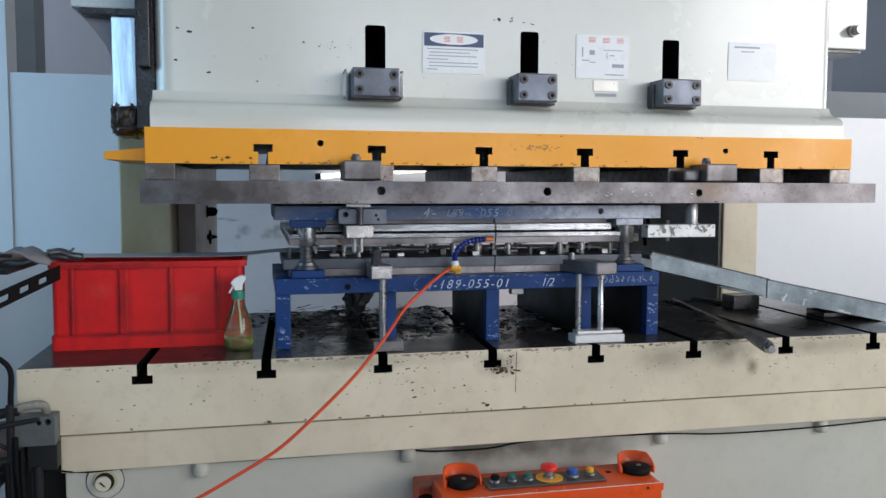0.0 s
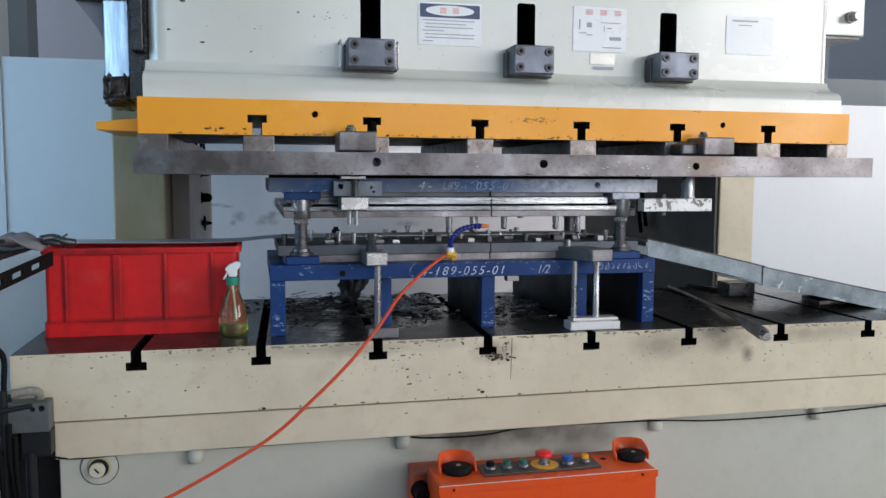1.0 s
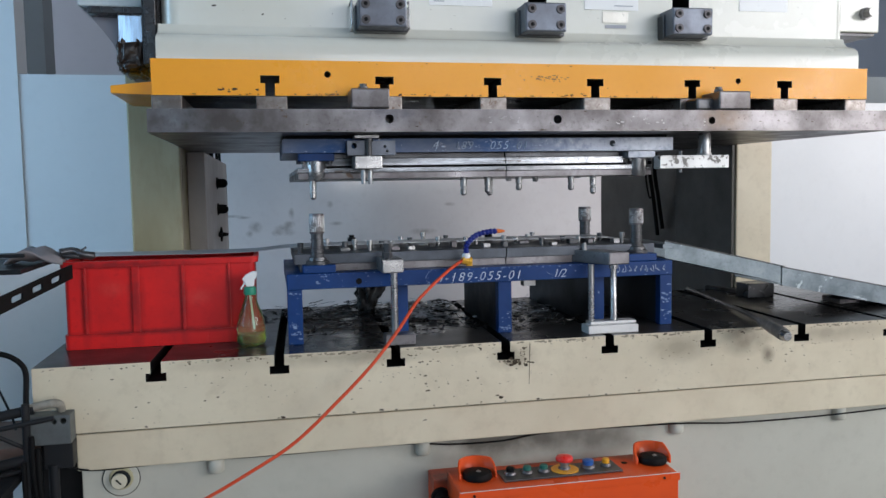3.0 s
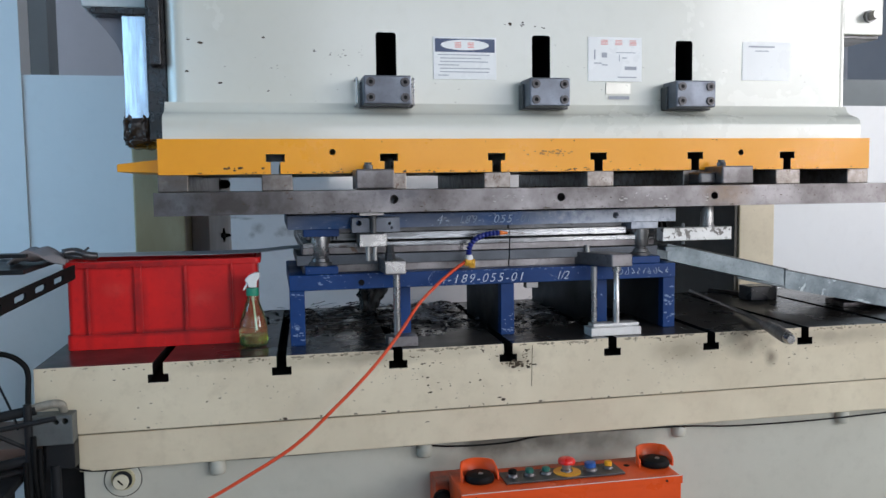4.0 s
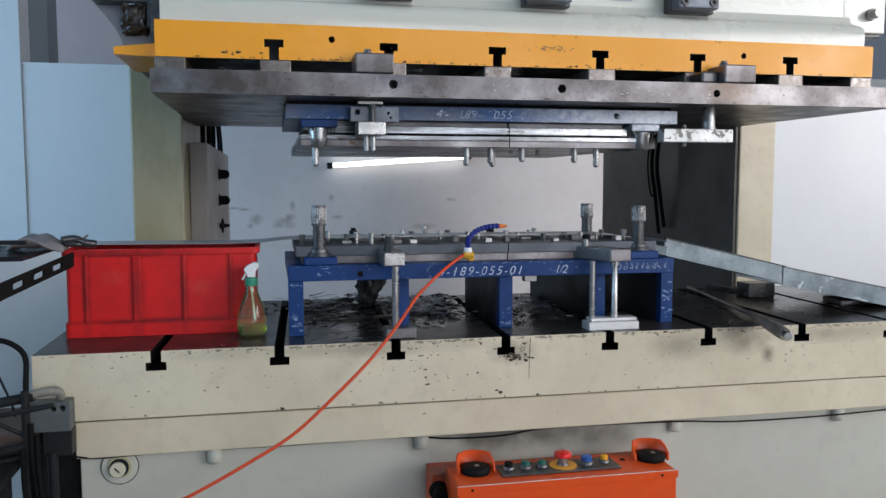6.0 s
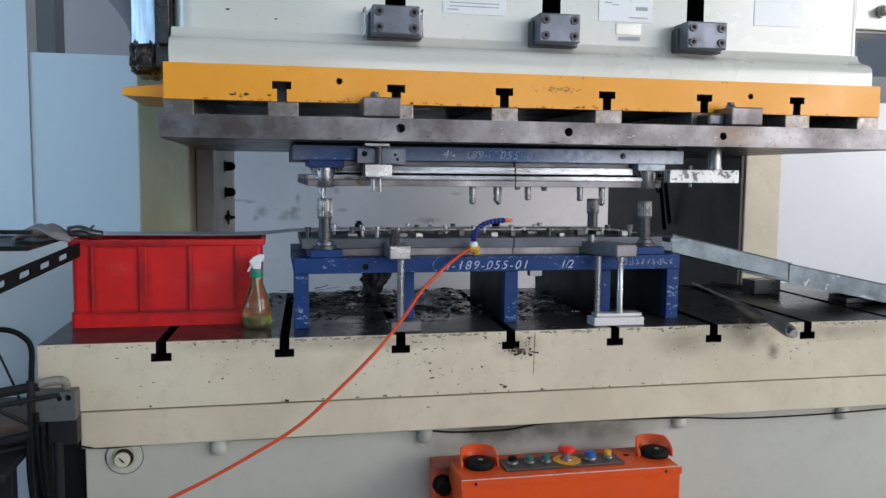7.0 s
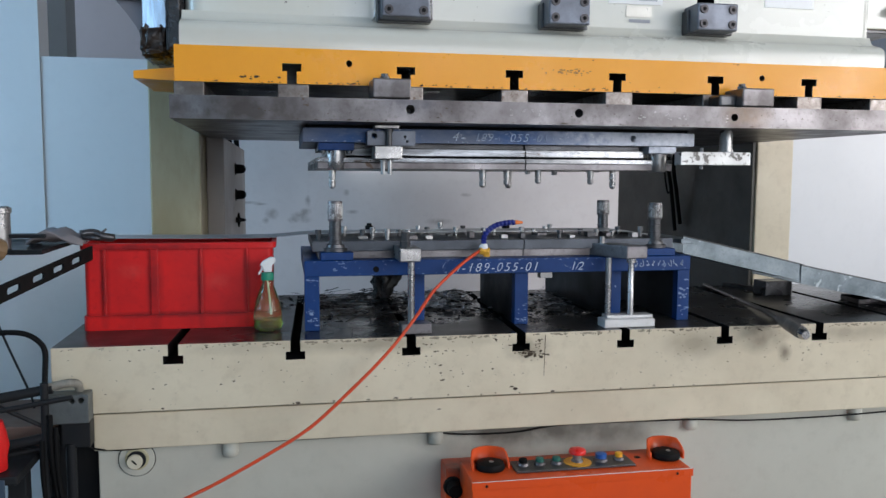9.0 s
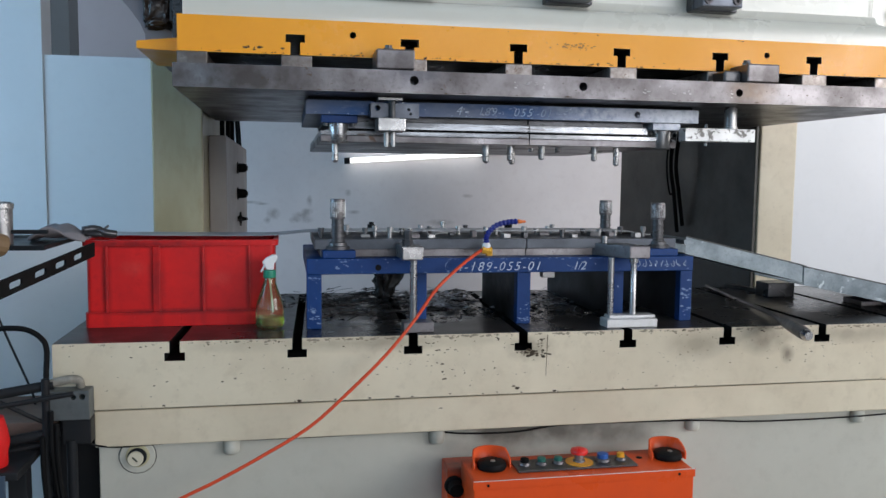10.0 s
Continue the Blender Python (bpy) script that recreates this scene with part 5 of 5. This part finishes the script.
def palm_button(x):
    """A black palm button inside a half-round orange cowl."""
    y = -0.115
    z = topz(y)
    bm = bmesh.new()
    ring = [(0.050 * math.cos(radians(a)), 0.054 * math.sin(radians(a))) for a in range(-10, 191, 10)]
    inner = [(0.9 * u, 0.9 * v) for u, v in ring[::-1]]
    n = len(ring)
    lo = [bm.verts.new((x + u, y + v, z - 0.004)) for u, v in ring + inner]
    hi = [bm.verts.new((x + u, y + v, z + 0.012 + 0.030 * max(0.0, min(1.0, (v / 0.052 + 0.25) * 1.3)))) for u, v in ring + inner]
    for i in range(2 * n):
        j = (i + 1) % (2 * n)
        bm.faces.new((lo[i], lo[j], hi[j], hi[i]))
    for i in range(n - 1):
        bm.faces.new((hi[i], hi[i + 1], hi[2 * n - 2 - i], hi[2 * n - 1 - i]))
    g = part("cowl", bm, ORANGE, ctl, "orange half-round guard", 0, True)
    lathe("palm_button", x, y, [(0.036, z), (0.038, z + 0.004), (0.038, z + 0.010), (0.035, z + 0.017), (0.022, z + 0.022), (0.004, z + 0.023)], RUBBER, g, "black palm button", 28)
    # bright disc added as the shiny spot on the button
    lathe("palm_shine", x, y - 0.012, [(0.007, z + 0.0222), (0.004, z + 0.0245)], BRIGHT, g, "", 12)


palm_button(0.7875)
palm_button(1.272)
rod("plug_hole", [(1.195, -0.105, topz(-0.105) + 0.0002), (1.195, -0.105, topz(-0.105) + 0.0012)], 0.008, BLACK, ctl, "empty dark button hole", 14)
bx("button_plate", (0.845, 1.165, -0.165, -0.085, topz(-0.125) + 0.000, topz(-0.125) + 0.0055), DARK_STEEL, ctl, "dark button plate", 0.001)


def push(x, material, r=0.011, h=0.018, label="", mushroom=False):
    y = -0.122
    z = topz(y) + 0.005
    lathe("bezel", x, y, [(r + 0.005, z), (r + 0.005, z + 0.005), (r + 0.002, z + 0.008)], STEEL, ctl, "grey button ring", 18)
    if mushroom:
        lathe("stem", x, y, [(0.012, z + 0.008), (0.012, z + 0.022)], BRIGHT, ctl, "", 16)
        lathe("emergency_button", x, y, [(0.013, z + 0.022), (0.022, z + 0.024), (0.023, z + 0.030), (0.020, z + 0.035), (0.010, z + 0.038), (0.002, z + 0.0385)], material, ctl, label, 24)
    else:
        lathe("push_button", x, y, [(r, z + 0.008), (r, z + 0.006 + h * 0.6), (r * 0.7, z + 0.008 + h * 0.6)], material, ctl, label, 18)


lathe("yellow_disc", 1.02, -0.125, [(0.036, topz(-0.125) + 0.003), (0.036, topz(-0.125) + 0.0075)], YELLOW_PLATE, ctl, "yellow disc under the emergency button", 28)
push(0.873, RUBBER, label="black push button")
push(0.918, BTN_GREEN, label="dark green push button")
push(0.963, BTN_GREEN, label="dark green push button")
push(1.02, BTN_RED, label="red mushroom emergency button", mushroom=True)
push(1.085, BTN_BLUE, 0.015, 0.022, "blue push button")
push(1.135, YELLOW_PLATE, 0.010, 0.02, "yellow selector")
junction = bx("junction_box", (0.687, 0.790, -0.0448, 0.0392, 0.20, 0.498), ORANGE, ctl, "dirty orange junction box behind the control box", 0.004)
rod("cable_gland", [(0.704, -0.0452, 0.452), (0.704, -0.056, 0.452), (0.704, -0.057, 0.452), (0.704, -0.085, 0.450)], [0.026, 0.025, 0.019, 0.018], RUBBER, junction, "black round cable gland", 20)
bx("wall_mount", (0.84, 1.24, -0.0448, 0.0392, 0.22, 0.44), ORANGE, ctl, "orange mount behind the control box", 0.003)

# ---- feed table and its clutter ----
table = thing("feed_table", (-0.55, 0.1, 0.0), "black steel feed table beside the press", "table")
bx("table_top", (-1.35, -0.30, 0.02, 0.62, 1.072, 1.084), DARKFRAME, table, "", 0.002)
bm = bmesh.new()
L = Vector((-0.30, -0.62, 0)) - Vector((-0.212, 0.12, 0))
holes = []
n = L.length
for c in (0.08, 0.19, 0.30, 0.42, 0.56):
    holes.append(rrect(c, c + 0.06, 1.058, 1.072, 0.006))
prism(bm, [rect(0, n, 1.048, 1.084)] + holes, 0.0, 0.006)
ang = math.atan2(L.y, L.x)
for v in bm.verts:
    v.co.z -= 0.05 * v.co.x / n
bmesh.ops.transform(bm, verts=bm.verts, matrix=Matrix.Translation((-0.212, 0.12, 0)) @ Matrix.Rotation(ang, 4, "Z"))
part("slotted_rail", bm, BLACK, table, "black slotted rail", 0.001)
for x, y in ((-1.3, 0.06), (-1.3, 0.58), (-0.62, 0.06), (-0.62, 0.58)):
    bx("leg", (x - 0.02, x + 0.02, y - 0.02, y + 0.02, 0.0, 1.072), DARKFRAME, table, "", 0.002)
bm = bmesh.new()
box(bm, -1.35, -0.186, 0.45, 0.465, 1.0845, 1.0865)
box(bm, -0.60, -0.19, 0.30, 0.46, 1.0845, 1.0862)
part("table_sheet", bm, GALV, table, "pale sheet on the table")

bm = bmesh.new()
grid = [[bm.verts.new((-0.36 + 0.135 * u / 8 - 0.02 * (v / 6), 0.10 + 0.14 * v / 6, 1.0865 + 0.044 * math.sin(math.pi * (u + 0.6) / 9.2) ** 0.8 * (0.65 + 0.35 * math.sin(2.1 * v + u * 0.7)) )) for u in range(9)] for v in range(7)]
low = [[bm.verts.new((w.co.x, w.co.y, w.co.z - 0.006)) for w in r] for r in grid]
for a in (grid, low):
    for v in range(6):
        for u in range(8):
            bm.faces.new((a[v][u], a[v][u + 1], a[v + 1][u + 1], a[v + 1][u]))
for u in range(8):
    for v in (0, 6):
        bm.faces.new((grid[v][u], grid[v][u + 1], low[v][u + 1], low[v][u]))
for v in range(6):
    for u in (0, 8):
        bm.faces.new((grid[v][u], grid[v + 1][u], low[v + 1][u], low[v][u]))
solo(part("work_cloth", bm, CLOTH, None, "", 0, True), "crumpled grey work cloth on the feed table", "cloth")
bm = bmesh.new()
tube(bm, smooth_path([(-0.245, 0.16, 1.112), (-0.215, 0.17, 1.115), (-0.19, 0.17, 1.105), (-0.165, 0.18, 1.100)], 4), [0.010] * 13, 8)
tube(bm, [(-0.205, 0.17, 1.105), (-0.182, 0.17, 1.124)], [0.004, 0.003], 6)
tube(bm, [(-0.24, 0.16, 1.104), (-0.17, 0.18, 1.098)], [0.007, 0.009], 8)
solo(part("pliers", bm, DARK_STEEL, None, "", 0, True), "dark steel pliers lying on the cloth", "pliers")
post = thing("roller_post", (-0.395, 0.02, 1.084), "bright steel roller post on the feed table", "post")
lathe("post", -0.405, 0.06, [(0.025, 1.0845), (0.025, 1.17), (0.028, 1.172), (0.028, 1.184), (0.02, 1.188)], BRIGHT, post, "", 18)
bx("post_arm", (-0.39, -0.30, 0.05, 0.065, 1.110, 1.120), DARKFRAME, post, "", 0.002)
bm = bmesh.new()
tube(bm, [(-0.40, -0.1, 1.105), (-0.365, -0.06, 1.09)], [0.030, 0.026], 14)
solo(part("tape_roll", bm, mat("brown_tape", (0.22, 0.14, 0.07), 0.6, amount=0.5), None, "", 0.003), "brown roll on the feed table rail", "roll")

guard = bx("guard_panel", (-1.70, -0.185, 0.90, 0.915, 0.0, 1.06), SHEET_WHITE, None, "", 0.003)
solo(guard, "pale grey sheet guard panel behind the feed table", "wall", kind="structure")

# ---- pipes, brackets and hoses beside the bed ----
feeder = thing("feeder_linkage", (-0.3, -0.02, 0.0), "dark pipe linkage with grey bracket beside the bed", "linkage")
bm = bmesh.new()
prism(bm, [rect(-0.285, -0.190, 0.672, 0.742), circle(-0.226, 0.727, 0.006, 10), circle(-0.206, 0.728, 0.007, 10)], -0.055, -0.004)
part("bracket", bm, BRACKETGREY, feeder, "grey cast bracket", 0.002)
bx("bracket_foot", (-0.255, -0.19, -0.045, 0.0, 0.61, 0.671), DARKFRAME, feeder, "", 0.002)
rod("upper_pipe", [(-0.95, -0.12, 0.665), (-0.27, -0.045, 0.758)], 0.012, DARKFRAME, feeder, "dark steel pipe", 16)
rod("upper_rail", [(-0.95, -0.15, 0.645), (-0.22, -0.075, 0.742)], 0.006, DARKFRAME, feeder)
rod("pipe_elbow", smooth_path([(-0.28, -0.045, 0.760), (-0.25, -0.042, 0.766), (-0.23, -0.040, 0.768), (-0.218, -0.03, 0.762), (-0.216, -0.02, 0.745)], 4), 0.0105, ELBOW, feeder, "worn dirty ivory pipe elbow", 12)
rod("lower_pipe", [(-0.95, -0.12, 0.545), (-0.26, -0.05, 0.645)], 0.012, DARKFRAME, feeder, "dark pipe", 14)
rod("lower_rail", [(-0.95, -0.12, 0.515), (-0.26, -0.05, 0.622)], 0.006, DARKFRAME, feeder)
rod("upright", [(-0.287, -0.06, 0.0), (-0.285, -0.06, 0.775)], 0.009, DARKFRAME, feeder)
rod("upright", [(-0.235, -0.04, 0.0), (-0.235, -0.04, 0.62)], 0.012, DARKFRAME, feeder)
rod("brace", [(-0.40, -0.08, 0.74), (-0.27, -0.05, 0.655)], 0.005, DARKFRAME, feeder)
rod("hose", smooth_path([(-0.42, -0.02, 0.888), (-0.37, -0.03, 0.893), (-0.33, -0.03, 0.888), (-0.30, -0.03, 0.868), (-0.288, -0.03, 0.84), (-0.288, -0.04, 0.78), (-0.285, -0.05, 0.70), (-0.27, -0.06, 0.6), (-0.25, -0.05, 0.45)], 6), 0.0065, RUBBER, feeder, "black hose arch", 10)
for dx, z in ((0, 0.66), (0.012, 0.63), (-0.02, 0.60)):
    rod("hose", smooth_path([(-0.272 + dx, -0.07, z + 0.04), (-0.27 + dx, -0.075, z - 0.05), (-0.262 + dx, -0.07, z - 0.15), (-0.245 + dx, -0.06, 0.35), (-0.25 + dx, -0.06, 0.0)], 6), 0.006, RUBBER, feeder, "black hose", 8)
rod("hanging_cord", smooth_path([(-0.44, 0.02, 1.0), (-0.385, 0.02, 0.85), (-0.335, 0.0, 0.74), (-0.325, 0.0, 0.70)], 5), 0.003, DARKFRAME, feeder, "thin dark cord", 6)
bench = thing("low_bench", (-0.45, -0.02, 0.0), "dark blue steel bench below the linkage", "bench")
bx("bench_top", (-0.85, -0.305, -0.21, 0.2, 0.585, 0.605), DARKFRAME, bench, "", 0.004)
bx("bench_apron", (-0.85, -0.33, -0.215, -0.2105, 0.545, 0.600), mat("dark_blue_steel", (0.045, 0.07, 0.10), 0.45, amount=0.5), bench, "", 0.002)
for x in (-0.80, -0.335):
    for y in (-0.10, 0.17):
        bx("leg", (x - 0.02, x + 0.02, y - 0.02, y + 0.02, 0.0, 0.585), DARKFRAME, bench, "", 0.002)
bx("stretcher", (-0.85, -0.27, -0.1, -0.08, 0.455, 0.475), DARKFRAME, bench, "", 0.002)
solo(bx("wood_board", (-0.85, -0.30, 0.0, 0.26, 0.6055, 0.655), mat("dull_wood", (0.20, 0.13, 0.10), 0.6, second=(0.13, 0.08, 0.06), scale=5, amount=0.7, stretch=(0.2, 1, 1)), None, "", 0.003), "dull brown board on the low bench", "board")
red = thing("red_can", (-0.377, -0.16, 0.605), "red can on the low bench", "can")
lathe("can_body", -0.377, -0.16, [(0.036, 0.606), (0.037, 0.61), (0.037, 0.635), (0.042, 0.66), (0.037, 0.69), (0.03, 0.716)], RED, red, "", 20)

# ---- fluorescent lamp on the partition ----
lamp = thing("fluorescent_lamp", (1.1, 3.35, 1.42), "lit fluorescent batten lamp on the partition", "lamp")
rod("tube", [(0.69, 3.345, 1.367), (1.58, 3.345, 1.429)], 0.016, LAMP, lamp, "glowing white tube", 14)
rod("end_cap", [(0.652, 3.345, 1.3643), (0.689, 3.345, 1.3669)], 0.021, DARKFRAME, lamp, "dark end cap", 14)
rod("end_cap", [(1.581, 3.345, 1.4291), (1.625, 3.345, 1.4322)], 0.021, DARKFRAME, lamp, "dark end cap", 14)
bm = bmesh.new()
prism(bm, [[(0.652, 1.357), (1.625, 1.425), (1.625, 1.441), (0.652, 1.373)]], 3.372, 3.398)
part("batten", bm, WHITE, lamp, "white batten")


# ---- movement ----
def lift(t):
    """Height of the slide over its stand at the start: a crank's turn of 3.735 s with its overtones."""
    w = 2 * math.pi / 3.735
    z = 0.10626 - 0.10625 * math.cos(w * t) - 0.08795 * math.sin(w * t) - 0.00282 * math.cos(2 * w * t) - 0.01138 * math.sin(2 * w * t)
    return z + 0.00083 * math.cos(3 * w * t) + 0.00063 * math.sin(3 * w * t)


def motions():
    times = [0.2 * k for k in range(51)]
    for ob in (slide, upper, front_clamp, side_bar, *clamps):
        x, y, z = ob.location
        walk(ob, [(t, pose(x, y, z + lift(t))) for t in times])


motions()
